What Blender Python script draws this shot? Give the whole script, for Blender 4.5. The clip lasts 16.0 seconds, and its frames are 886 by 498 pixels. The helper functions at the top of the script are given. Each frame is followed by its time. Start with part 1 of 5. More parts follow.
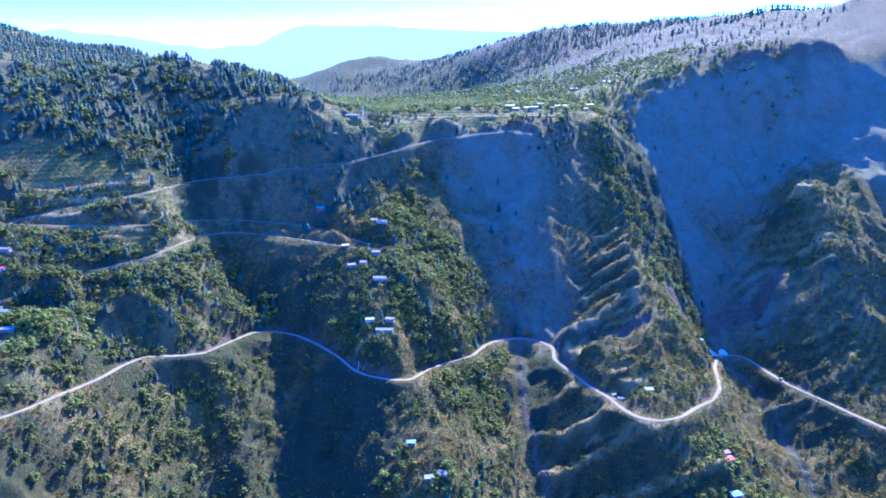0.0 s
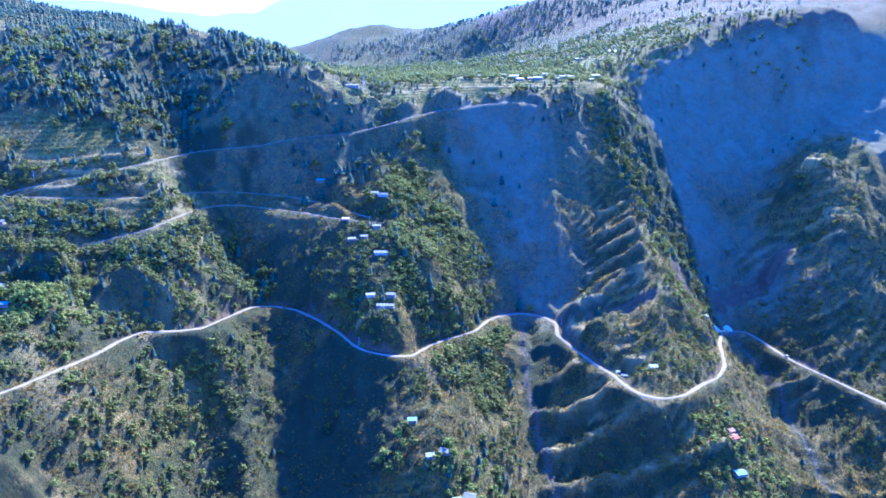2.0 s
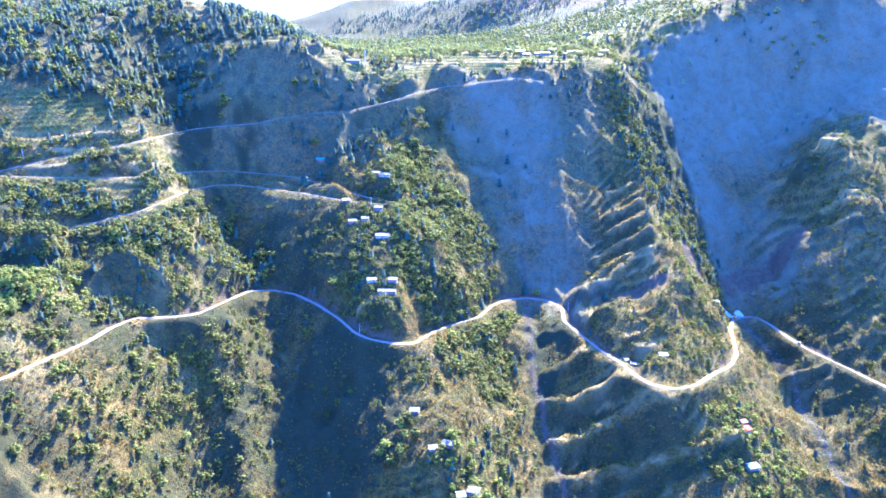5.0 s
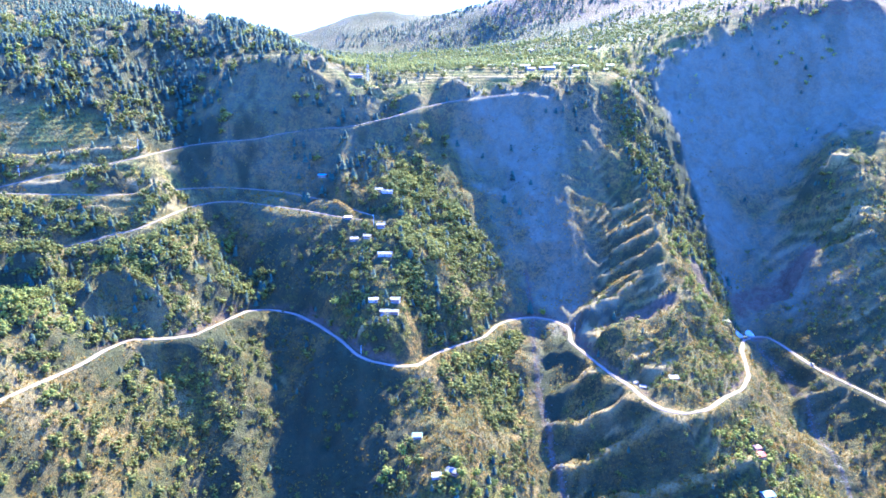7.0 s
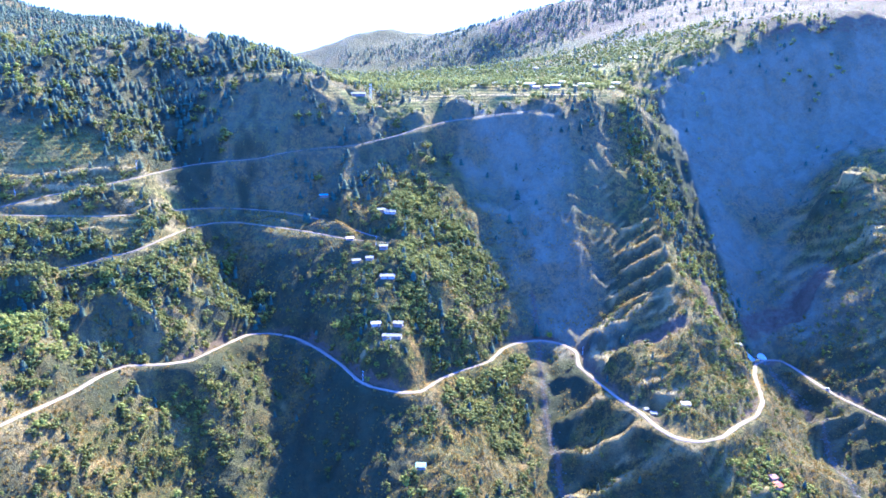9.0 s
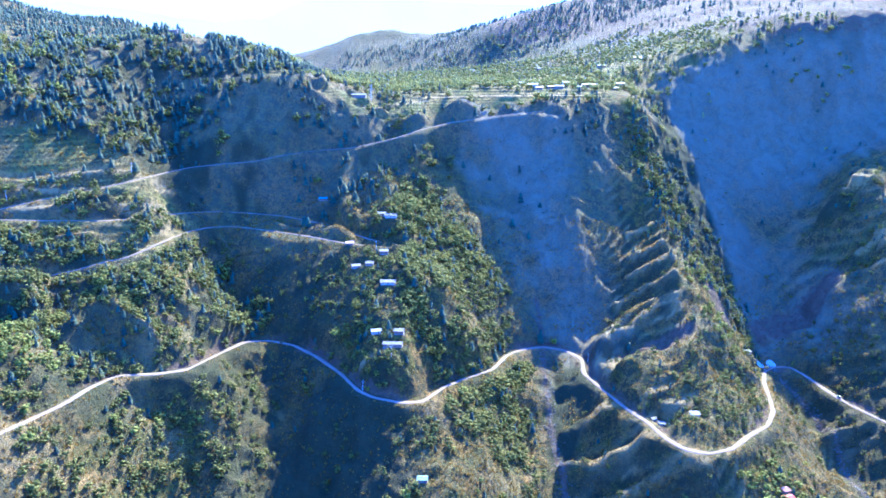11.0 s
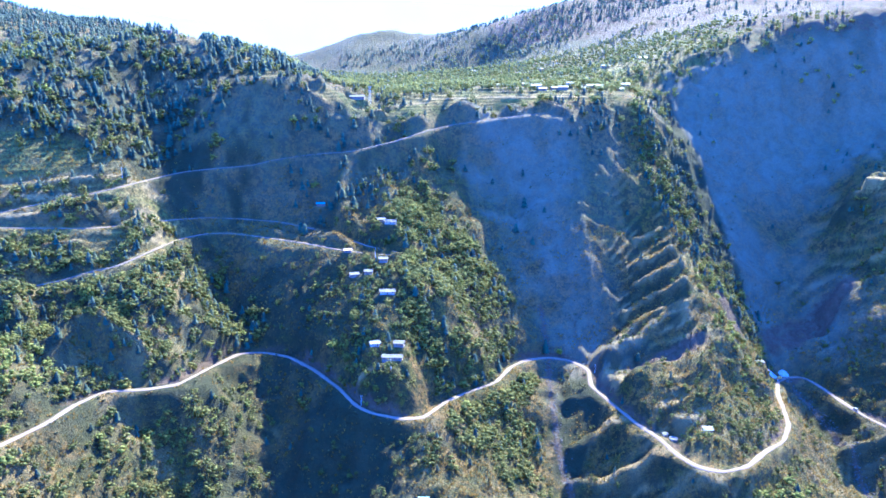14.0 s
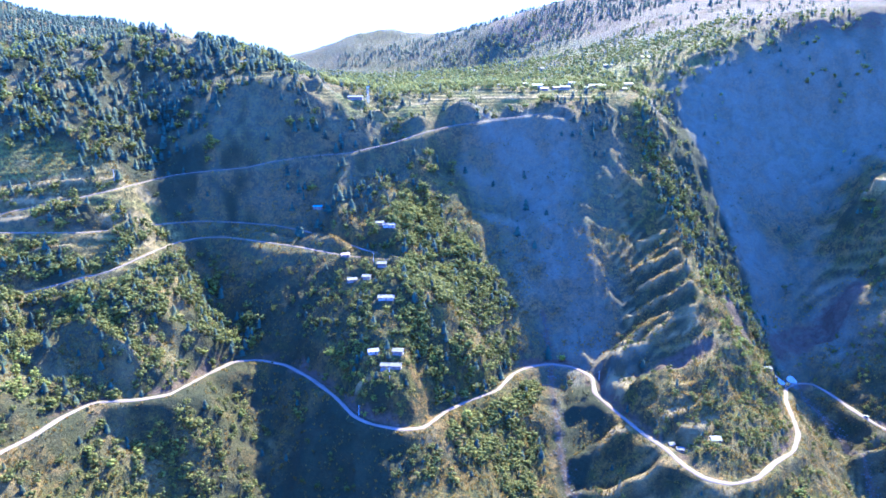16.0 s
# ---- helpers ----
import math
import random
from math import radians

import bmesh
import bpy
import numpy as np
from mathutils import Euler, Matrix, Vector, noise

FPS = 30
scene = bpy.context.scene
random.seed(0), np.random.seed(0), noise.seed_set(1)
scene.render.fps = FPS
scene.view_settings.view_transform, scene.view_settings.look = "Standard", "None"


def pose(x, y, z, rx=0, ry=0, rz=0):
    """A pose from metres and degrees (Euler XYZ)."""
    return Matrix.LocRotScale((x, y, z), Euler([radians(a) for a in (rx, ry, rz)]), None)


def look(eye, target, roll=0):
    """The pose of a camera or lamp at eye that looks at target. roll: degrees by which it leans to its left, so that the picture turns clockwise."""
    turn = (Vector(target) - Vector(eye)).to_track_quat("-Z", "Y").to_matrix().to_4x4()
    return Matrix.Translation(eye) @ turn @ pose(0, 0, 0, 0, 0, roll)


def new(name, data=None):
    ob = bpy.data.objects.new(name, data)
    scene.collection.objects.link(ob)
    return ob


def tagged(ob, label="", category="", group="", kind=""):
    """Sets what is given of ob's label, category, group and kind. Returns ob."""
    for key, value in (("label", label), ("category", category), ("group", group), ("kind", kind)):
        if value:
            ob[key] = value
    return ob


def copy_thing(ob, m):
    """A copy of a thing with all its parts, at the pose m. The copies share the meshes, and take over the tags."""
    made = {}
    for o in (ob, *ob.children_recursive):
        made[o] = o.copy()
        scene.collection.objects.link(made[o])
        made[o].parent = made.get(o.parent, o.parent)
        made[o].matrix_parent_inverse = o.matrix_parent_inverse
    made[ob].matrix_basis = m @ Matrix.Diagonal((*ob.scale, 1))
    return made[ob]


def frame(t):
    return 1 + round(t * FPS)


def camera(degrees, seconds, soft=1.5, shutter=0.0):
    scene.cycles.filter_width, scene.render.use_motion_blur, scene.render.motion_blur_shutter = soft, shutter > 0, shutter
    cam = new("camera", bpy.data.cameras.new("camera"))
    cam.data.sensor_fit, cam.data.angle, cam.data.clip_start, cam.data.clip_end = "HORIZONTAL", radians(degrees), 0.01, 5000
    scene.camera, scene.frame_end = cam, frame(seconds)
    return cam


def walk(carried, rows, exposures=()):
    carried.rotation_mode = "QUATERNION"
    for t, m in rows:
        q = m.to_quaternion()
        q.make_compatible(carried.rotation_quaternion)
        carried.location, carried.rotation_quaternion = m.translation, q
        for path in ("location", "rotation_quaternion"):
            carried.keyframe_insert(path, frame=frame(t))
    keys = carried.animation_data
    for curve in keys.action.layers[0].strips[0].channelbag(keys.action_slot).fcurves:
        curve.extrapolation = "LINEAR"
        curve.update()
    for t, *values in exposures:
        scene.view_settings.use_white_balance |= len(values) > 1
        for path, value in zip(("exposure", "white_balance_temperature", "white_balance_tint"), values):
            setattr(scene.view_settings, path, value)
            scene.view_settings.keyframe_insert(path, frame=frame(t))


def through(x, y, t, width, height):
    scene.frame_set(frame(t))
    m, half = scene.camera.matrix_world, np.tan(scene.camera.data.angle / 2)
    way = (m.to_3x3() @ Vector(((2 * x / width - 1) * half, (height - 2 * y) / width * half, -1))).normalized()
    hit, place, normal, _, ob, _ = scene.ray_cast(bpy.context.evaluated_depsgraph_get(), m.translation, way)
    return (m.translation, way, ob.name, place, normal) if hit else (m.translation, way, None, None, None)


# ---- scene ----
import itertools

# The flight: level and straight ahead, the gimbal tipping down and up again.
PATH = [  # seconds, x, y, z, tilt, lean, turn
    (0, 2.33, -44.81, -1.78, -12.697, 0.170, -0.283),
    (0.5, 2.10, -41.71, -1.73, -12.991, 0.099, -0.267),
    (1, 1.87, -38.52, -1.67, -13.585, 0.087, -0.243),
    (1.5, 1.64, -35.21, -1.60, -14.272, 0.016, -0.214),
    (2, 1.42, -31.77, -1.49, -14.953, -0.040, -0.199),
    (2.5, 1.19, -28.15, -1.36, -15.627, -0.072, -0.163),
    (3, 0.98, -24.32, -1.21, -16.291, -0.106, -0.130),
    (3.5, 0.79, -20.32, -1.02, -16.946, -0.146, -0.102),
    (6, 0.00, 0.00, 0.04, -16.703, -0.282, 0.044),
    (6.5, -0.14, 4.02, 0.19, -16.299, -0.259, 0.133),
    (7, -0.27, 8.00, 0.26, -15.913, -0.212, 0.245),
    (7.5, -0.41, 11.98, 0.27, -15.520, -0.168, 0.337),
    (8, -0.56, 15.95, 0.23, -15.141, -0.124, 0.427),
    (8.5, -0.70, 19.96, 0.15, -14.757, -0.096, 0.490),
    (9, -0.86, 23.96, 0.09, -14.598, -0.065, 0.531),
    (11.5, -1.74, 43.94, 0.02, -14.563, 0.029, 0.651),
    (12, -1.93, 47.95, 0.01, -14.554, 0.048, 0.672),
    (12.5, -2.12, 51.97, -0.01, -14.547, 0.063, 0.678),
    (13, -2.30, 55.99, -0.02, -14.540, 0.076, 0.678),
    (13.5, -2.45, 60.00, -0.04, -14.535, 0.111, 0.680),
    (14, -2.60, 63.97, -0.06, -14.534, 0.136, 0.678),
    (14.5, -2.73, 67.95, -0.07, -14.542, 0.152, 0.672),
    (15, -2.83, 71.98, -0.09, -14.558, 0.197, 0.668),
    (15.5, -2.90, 76.00, -0.10, -14.559, 0.196, 0.665),
    (16, -2.97, 80.00, -0.13, -14.570, 0.216, 0.657),
]
FOV = 61.70


def aim(x, y, z, tilt, lean, turn):
    """A camera pose from its tilt over the horizon, its lean and its turn to the left."""
    return pose(x, y, z, 90 + tilt, 0, turn) @ pose(0, 0, 0, 0, 0, -lean)


cam = camera(FOV, 16.0, soft=1.7)
walk(cam, [(t, aim(*row)) for t, *row in PATH], exposures=[(0.0, 2.86, 3170, 35), (2.5, 3.26, 3120, 33), (3.6, 3.94, 3350, 36), (6.0, 3.9, 3460, 36), (9.0, 3.58, 3440, 36), (12.0, 3.38, 3200, 33), (16.0, 3.46, 3410, 36)])

# ---- light: clear morning, sun ahead and to the right ----
SUN_AZ, SUN_EL = 23.0, 39.5  # degrees clockwise from +y, degrees over the horizon
world = bpy.data.worlds.new("world")
scene.world = world
world.use_nodes = True
wn = world.node_tree.nodes
sky = wn.new("ShaderNodeTexSky")
sky.sky_type = "NISHITA"
sky.sun_disc = False
sky.sun_elevation, sky.sun_rotation = radians(SUN_EL), radians(SUN_AZ)
sky.altitude, sky.air_density, sky.dust_density, sky.ozone_density = 2500, 1.2, 2.6, 2.8
wn["Background"].inputs["Strength"].default_value = 0.12
world.node_tree.links.new(sky.outputs["Color"], wn["Background"].inputs["Color"])
sun_data = bpy.data.lights.new("sun", "SUN")
sun_data.energy, sun_data.angle, sun_data.color = 5.5, radians(0.53), (1.0, 0.66, 0.09)
sun = new("sun", sun_data)
sun.matrix_basis = look((math.sin(radians(SUN_AZ)) * 900, math.cos(radians(SUN_AZ)) * 900, math.tan(radians(SUN_EL)) * 900), (0, 0, 0))

# ---- materials ----
class Nodes:
    """A small hand for building a node material."""

    def __init__(self, name):
        self.mat = bpy.data.materials.new(name)
        self.mat.use_nodes = True
        self.tree = self.mat.node_tree
        self.bsdf = self.tree.nodes["Principled BSDF"]
        self.out = self.tree.nodes["Material Output"]

    def add(self, kind, **values):
        node = self.tree.nodes.new(kind)
        for key, value in values.items():
            node.inputs[key].default_value = value
        return node

    def link(self, a, b):
        self.tree.links.new(a, b)

    def place(self):
        return self.tree.nodes.new("ShaderNodeNewGeometry").outputs["Position"]

    def noise(self, scale, detail=4.0, rough=0.55, where=None, twist=0.0):
        node = self.add("ShaderNodeTexNoise", Scale=scale, Detail=detail, Roughness=rough, Distortion=twist)
        self.link(where if where else self.place(), node.inputs["Vector"])
        return node.outputs["Fac"]

    def ramp(self, fac, stops):
        node = self.tree.nodes.new("ShaderNodeValToRGB")
        ramp = node.color_ramp
        while len(ramp.elements) < len(stops):
            ramp.elements.new(0.5)
        for element, (at, colour) in zip(ramp.elements, stops):
            element.position = at
            element.color = (*colour, 1) if len(colour) == 3 else colour
        self.link(fac, node.inputs["Fac"])
        return node.outputs["Color"]

    def mix(self, fac, a, b, how="MIX"):
        node = self.tree.nodes.new("ShaderNodeMix")
        node.data_type, node.blend_type = "RGBA", how
        for socket, value in ((node.inputs[0], fac), (node.inputs[6], a), (node.inputs[7], b)):
            if isinstance(value, (int, float)):
                socket.default_value = value
            elif isinstance(value, tuple):
                socket.default_value = (*value, 1)
            else:
                self.link(value, socket)
        return node.outputs[2]

    def math(self, how, a, b=0.0):
        node = self.tree.nodes.new("ShaderNodeMath")
        node.operation = how
        for socket, value in ((node.inputs[0], a), (node.inputs[1], b)):
            if isinstance(value, (int, float)):
                socket.default_value = value
            else:
                self.link(value, socket)
        return node.outputs[0]

    def attribute(self, name):
        node = self.tree.nodes.new("ShaderNodeAttribute")
        node.attribute_name = name
        return node.outputs["Fac"]

    def bump(self, height, strength, distance):
        node = self.add("ShaderNodeBump", Strength=strength, Distance=distance)
        self.link(height, node.inputs["Height"])
        self.link(node.outputs["Normal"], self.bsdf.inputs["Normal"])

    def done(self, colour, rough=0.9, metal=0.0, gloss=0.25):
        if isinstance(colour, tuple):
            self.bsdf.inputs["Base Color"].default_value = (*colour, 1)
        else:
            self.link(colour, self.bsdf.inputs["Base Color"])
        if isinstance(rough, (int, float)):
            self.bsdf.inputs["Roughness"].default_value = rough
        else:
            self.link(rough, self.bsdf.inputs["Roughness"])
        self.bsdf.inputs["Metallic"].default_value = metal
        self.bsdf.inputs["Specular IOR Level"].default_value = gloss
        return self.mat


def ground_material():
    n = Nodes("hillside")
    large = n.noise(0.012, 5, 0.6)
    middle = n.noise(0.07, 5, 0.65, twist=0.4)
    fine = n.noise(0.55, 4, 0.7)
    speck = n.noise(1.6, 4, 0.75)
    green = n.ramp(speck, [(0.3, (0.020, 0.023, 0.009)), (0.5, (0.076, 0.064, 0.007)), (0.72, (0.176, 0.144, 0.011))])
    dry = n.ramp(speck, [(0.3, (0.052, 0.039, 0.015)), (0.5, (0.130, 0.080, 0.013)), (0.72, (0.270, 0.164, 0.020))])
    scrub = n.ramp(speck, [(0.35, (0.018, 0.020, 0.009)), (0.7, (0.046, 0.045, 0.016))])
    haze_straw = n.ramp(fine, [(0.3, (0.112, 0.099, 0.057)), (0.55, (0.140, 0.123, 0.069)), (0.8, (0.174, 0.151, 0.082))])
    soil = n.ramp(n.noise(0.3, 5, 0.7), [(0.25, (0.056, 0.039, 0.020)), (0.55, (0.088, 0.062, 0.032)), (0.85, (0.130, 0.093, 0.048))])
    wild = n.mix(n.ramp(n.math("ADD", n.math("MULTIPLY", large, 0.45), n.math("MULTIPLY", middle, 0.55)), [(0.455, (0, 0, 0)), (0.545, (1, 1, 1))]), green, dry)
    wild = n.mix(n.ramp(n.noise(0.42, 5, 0.75), [(0.49, (0, 0, 0)), (0.59, (1, 1, 1))]), wild, scrub)
    wild = n.mix(n.ramp(n.noise(0.15, 5, 0.7, twist=0.6), [(0.50, (0, 0, 0)), (0.57, (0.85, 0.85, 0.85))]), wild, scrub)
    # pale dry cover, painted in place of haze before the far walls
    wild = n.mix(n.attribute("haze_straw"), wild, n.mix(n.ramp(middle, [(0.4, (0, 0, 0)), (0.6, (0.35, 0.35, 0.35))]), haze_straw, wild))
    field = n.mix(n.ramp(n.noise(0.03, 2), [(0.42, (0, 0, 0)), (0.5, (1, 1, 1))]), (0.156, 0.146, 0.022), (0.222, 0.170, 0.040))
    colour = n.mix(n.attribute("field"), wild, n.mix(n.ramp(n.noise(0.5, 4, 0.7), [(0.4, (0, 0, 0)), (0.6, (1, 1, 1))]), field, wild))
    # pale hay colour: level hay fields, and sunlight painted on shelf tops
    colour = n.mix(n.attribute("hay_sun"), colour, n.ramp(speck, [(0.3, (0.13, 0.098, 0.034)), (0.7, (0.29, 0.215, 0.070))]))
    # dark scrub colour: real undergrowth, and shade painted on slopes and fronts
    colour = n.mix(n.attribute("brush_shade"), colour, scrub)
    ragged = n.math("ADD", n.attribute("bare"), n.math("MULTIPLY", n.math("SUBTRACT", n.noise(0.13, 5, 0.75), 0.5), 1.8))
    colour = n.mix(n.ramp(ragged, [(0.45, (0, 0, 0)), (0.80, (1, 1, 1))]), colour, soil)
    n.bump(n.math("ADD", n.math("MULTIPLY", n.noise(0.35, 5, 0.7), 1.0), n.math("MULTIPLY", n.noise(1.4, 3, 0.7), 0.35)), 1.0, 2.6)
    return n.done(colour, 0.95, gloss=0.05)


def road_material(name, tone):
    n = Nodes(name)
    big, small = n.noise(0.12, 4, 0.6), n.noise(1.1, 4, 0.7)
    colour = n.ramp(big, [(at, tuple(c * tone for c in colour)) for at, colour in ((0.3, (0.23, 0.170, 0.104)), (0.55, (0.29, 0.218, 0.138)), (0.75, (0.35, 0.272, 0.178)))])
    colour = n.mix(0.35, colour, n.ramp(small, [(0.3, (0.13, 0.10, 0.07)), (0.7, (0.27, 0.20, 0.125))]))
    n.bump(small, 0.6, 0.15)
    return n.done(colour, 0.95, gloss=0.1)


def leaf_material(name, dark, middle, light, through=0.3):
    """Foliage that lets some of the sun through."""
    n = Nodes(name)
    info = n.tree.nodes.new("ShaderNodeObjectInfo")
    island = n.tree.nodes.new("ShaderNodeNewGeometry").outputs["Random Per Island"]
    pick = n.math("FRACT", n.math("ADD", n.math("MULTIPLY", island, 0.6), n.math("ADD", info.outputs["Random"], n.math("MULTIPLY", n.noise(0.11, 2), 0.5))))
    colour = n.ramp(pick, [(0.0, dark), (0.5, middle), (1.0, light)])
    colour = n.mix(n.ramp(n.noise(1.3, 3, 0.7), [(0.35, (0, 0, 0)), (0.65, (1, 1, 1))]), colour, n.mix(0.5, colour, light))
    n.bump(n.noise(2.2, 3, 0.7), 0.8, 0.5)
    n.done(colour, 0.85, gloss=0.08)
    veil = n.add("ShaderNodeBsdfTranslucent")
    n.link(colour, veil.inputs["Color"])
    both = n.add("ShaderNodeMixShader", Fac=through)
    n.link(n.bsdf.outputs["BSDF"], both.inputs[1])
    n.link(veil.outputs["BSDF"], both.inputs[2])
    n.link(both.outputs["Shader"], n.out.inputs["Surface"])
    return n.mat


def plain_material(name, colour, rough=0.8, metal=0.0, gloss=0.3, grain=3.0, spread=0.25):
    """A worn surface of one colour, with stains and grain."""
    n = Nodes(name)
    dark = tuple(c * (1 - spread) for c in colour)
    light = tuple(min(0.9, c * (1 + spread)) for c in colour)
    tone = n.mix(0.4, n.ramp(n.noise(grain * 0.2, 4, 0.6), [(0.3, dark), (0.7, light)]), n.ramp(n.noise(grain, 4, 0.7), [(0.3, dark), (0.7, light)]))
    n.bump(n.noise(grain * 4, 3), 0.3, 0.03)
    return n.done(tone, rough, metal, gloss)


def tin_material(name, colour, metal=0.6):
    """Corrugated roofing sheet with weathered patches."""
    n = Nodes(name)
    where = n.tree.nodes.new("ShaderNodeTexCoord").outputs["Object"]
    wave = n.add("ShaderNodeTexWave", Scale=4.0)
    n.link(where, wave.inputs["Vector"])
    n.bump(wave.outputs["Fac"], 0.5, 0.05)
    rust = n.ramp(n.noise(0.9, 5, 0.7, where), [(0.55, colour), (0.8, tuple(c * 0.6 for c in colour))])
    return n.done(rust, 0.7, metal, 0.2)


GROUND, ROAD, TRACK = ground_material(), road_material("dirt_road", 0.36), road_material("earth_track", 0.38)
NEEDLES = leaf_material("pine_needles", (0.024, 0.033, 0.020), (0.040, 0.053, 0.029), (0.070, 0.083, 0.040), 0.15)
LEAVES = leaf_material("leaves", (0.050, 0.056, 0.012), (0.106, 0.108, 0.016), (0.195, 0.178, 0.022), 0.5)
FRESH = leaf_material("fresh_leaves", (0.112, 0.122, 0.012), (0.170, 0.175, 0.016), (0.245, 0.235, 0.024), 0.5)
ORCHARD = leaf_material("orchard_leaves", (0.116, 0.116, 0.016), (0.172, 0.170, 0.022), (0.250, 0.226, 0.036), 0.5)
SCRUB = leaf_material("scrub_leaves", (0.024, 0.028, 0.011), (0.058, 0.058, 0.018), (0.130, 0.112, 0.030), 0.3)
TUSSOCK = leaf_material("tussock_grass", (0.060, 0.051, 0.006), (0.132, 0.098, 0.010), (0.240, 0.152, 0.017), 0.35)
BARK = plain_material("bark", (0.11, 0.085, 0.065), 0.95)
STONES = plain_material("river_stones", (0.070, 0.062, 0.042), 0.9, grain=1.0, spread=0.4)

# ---- the land ----
# Lines of the relief in metres: crests, beds and edges, height 0 at the flight level.
RIM = [(-195, 832, -35.5), (-153, 839, -40.5), (-116, 832, -50.5), (-93, 843, -56), (-54, 864, -54), (0, 892, -50), (44, 908, -50),
       (117, 905, -53), (160, 907, -55), (208, 920, -57)]
HILL_WEST = [(-640, 690, -30), (-540, 765, -8), (-446, 830, 3), (-405, 855, 8), (-363, 900, 16), (-313, 930, 19), (-260, 960, 13),
             (-226, 1000, -6), (-189, 1050, -28)]
CREST_WEST = [(-418, 778, -17), (-378, 716, -64), (-292, 704, -109), (-247, 640, -150), (-233, 607, -175), (-192, 585, -216)]
RIB_WEST = [(-174, 560, -232), (-155, 515, -261), (-143, 465, -291), (-131, 415, -320), (-122, 360, -348)]
CLEFT_WEST = [(-212, 520, -228), (-192, 503, -257), (-176, 470, -284), (-160, 428, -318), (-147, 370, -352)]
CLEFT_LOW = [(-243, 402, -232), (-225, 378, -262), (-206, 350, -294)]
FACE_WEST = [(-296, 498, -180), (-264, 399, -206)]
FOOT_WEST = [(-220, 456, -239), (-192, 405, -280), (-172, 350, -322)]
BED_WEST = [(-318, 885, -8), (-294, 825, -60), (-268, 770, -104), (-240, 740, -147), (-210, 684, -192), (-186, 655, -213), (-160, 628, -233), (-142, 570, -256), (-131, 515, -284),
            (-120, 465, -316), (-108, 400, -352)]
CREST_MIDDLE = [(-75, 870, -62), (-62, 840, -86), (-57, 805, -106), (-56, 765, -126), (-56, 714, -153), (-52, 660, -172), (-50, 625, -187), (-47, 575, -209),
                (-40, 544, -227), (-22, 537, -246), (-6, 495, -266), (1, 451, -287), (12, 420, -304), (28, 370, -332)]
EDGE_MIDDLE = [(-57, 805, -106), (-32, 782, -124), (-14, 764, -143), (6, 747, -166), (31, 732, -195), (52, 697, -231), (60, 676, -252)]
SHOULDER_EAST = [(-29, 689, -173), (-9, 650, -191), (6, 615, -217), (2, 592, -235)]
SHOULDER_WEST = [(-108, 735, -142), (-106, 698, -157), (-112, 662, -177), (-104, 625, -203), (-96, 588, -224)]
FLANK_MIDDLE = [(-8, 850, -106), (14, 805, -144), (42, 765, -186), (64, 722, -226)]
TOE_MIDDLE = [(-52, 522, -257), (-45, 494, -273), (-46, 455, -300)]
FOOT_MIDDLE = [(40, 640, -251), (38, 606, -254), (24, 537, -280), (50, 470, -312)]
BED_MIDDLE = [(58, 895, -68), (64, 850, -112), (70, 800, -158), (76, 760, -194), (81, 720, -230), (84, 685, -261), (81, 640, -278), (79, 584, -296), (83, 530, -316),
              (90, 470, -337), (98, 400, -360)]
HEAD_MIDDLE = [(135, 860, -95), (132, 790, -158), (130, 740, -205), (126, 700, -242)]
CREST_EAST = [(186, 905, -80), (196, 882, -98), (200, 856, -121), (210, 828, -146), (213, 790, -166), (210, 745, -183), (200, 694, -201), (203, 665, -219), (206, 640, -226),
              (206, 612, -236), (206, 562, -261), (200, 516, -285), (206, 460, -315), (212, 400, -345)]
EDGE_EAST = [(218, 810, -163), (234, 776, -191), (252, 748, -215), (278, 726, -255), (280, 700, -270)]
SPUR_EAST = [(196, 800, -177), (186, 748, -193), (178, 724, -212), (168, 704, -232), (150, 676, -241), (132, 652, -247), (118, 645, -259)]
LEDGE_EAST = [(146, 668, -238), (165, 672, -230), (183, 678, -222), (203, 665, -219)]
BOWL_EAST = [(142, 641, -256), (160, 646, -252), (180, 646, -246), (196, 640, -238)]
INNER_EAST = [(128, 630, -260), (144, 617, -249), (167, 612, -246), (190, 611, -241), (214, 605, -245), (232, 597, -262)]
FACE_EAST = [(162, 564, -272), (125, 543, -297), (128, 499, -327), (166, 491, -314), (145, 455, -337)]
BED_EAST = [(268, 985, -62), (282, 920, -110), (293, 850, -172), (300, 785, -228), (303, 735, -270), (304, 698, -290), (321, 645, -306), (317, 560, -326),
            (313, 500, -346), (316, 420, -372)]
MOUNTAIN_TOP = [(772, 1700, 149), (700, 1400, 108), (618, 1150, 55), (600, 1060, 38)]
CREST_FAR_EAST = [(438, 832, -124), (448, 765, -166),
                  (436, 700, -215), (415, 655, -252), (396, 600, -290), (392, 540, -318), (392, 450, -352)]
FACE_FAR_EAST = [(350, 723, -258), (372, 775, -236), (405, 870, -170)]
LEDGE_FAR_EAST = [(428, 742, -176), (410, 753, -204), (378, 745, -217), (360, 730, -242)]
SHADE_WALL = [(377, 905, -165), (403, 955, -105), (440, 985, -70), (500, 965, -68), (560, 985, -40)]
WALL_FAR_EAST = [(475, 895, -105), (530, 915, -88), (590, 930, -65)]
MOUNTAIN_EDGE = [(245, 1075, -14), (268, 1045, -23), (305, 1045, -14), (346, 1030, -9), (394, 1020, -4), (437, 1000, -13), (476, 1010, 4), (518, 1030, 33), (550, 1042, 50)]
BED_OUTER = [(580, 800, -185), (520, 700, -262), (500, 600, -310), (490, 480, -350)]
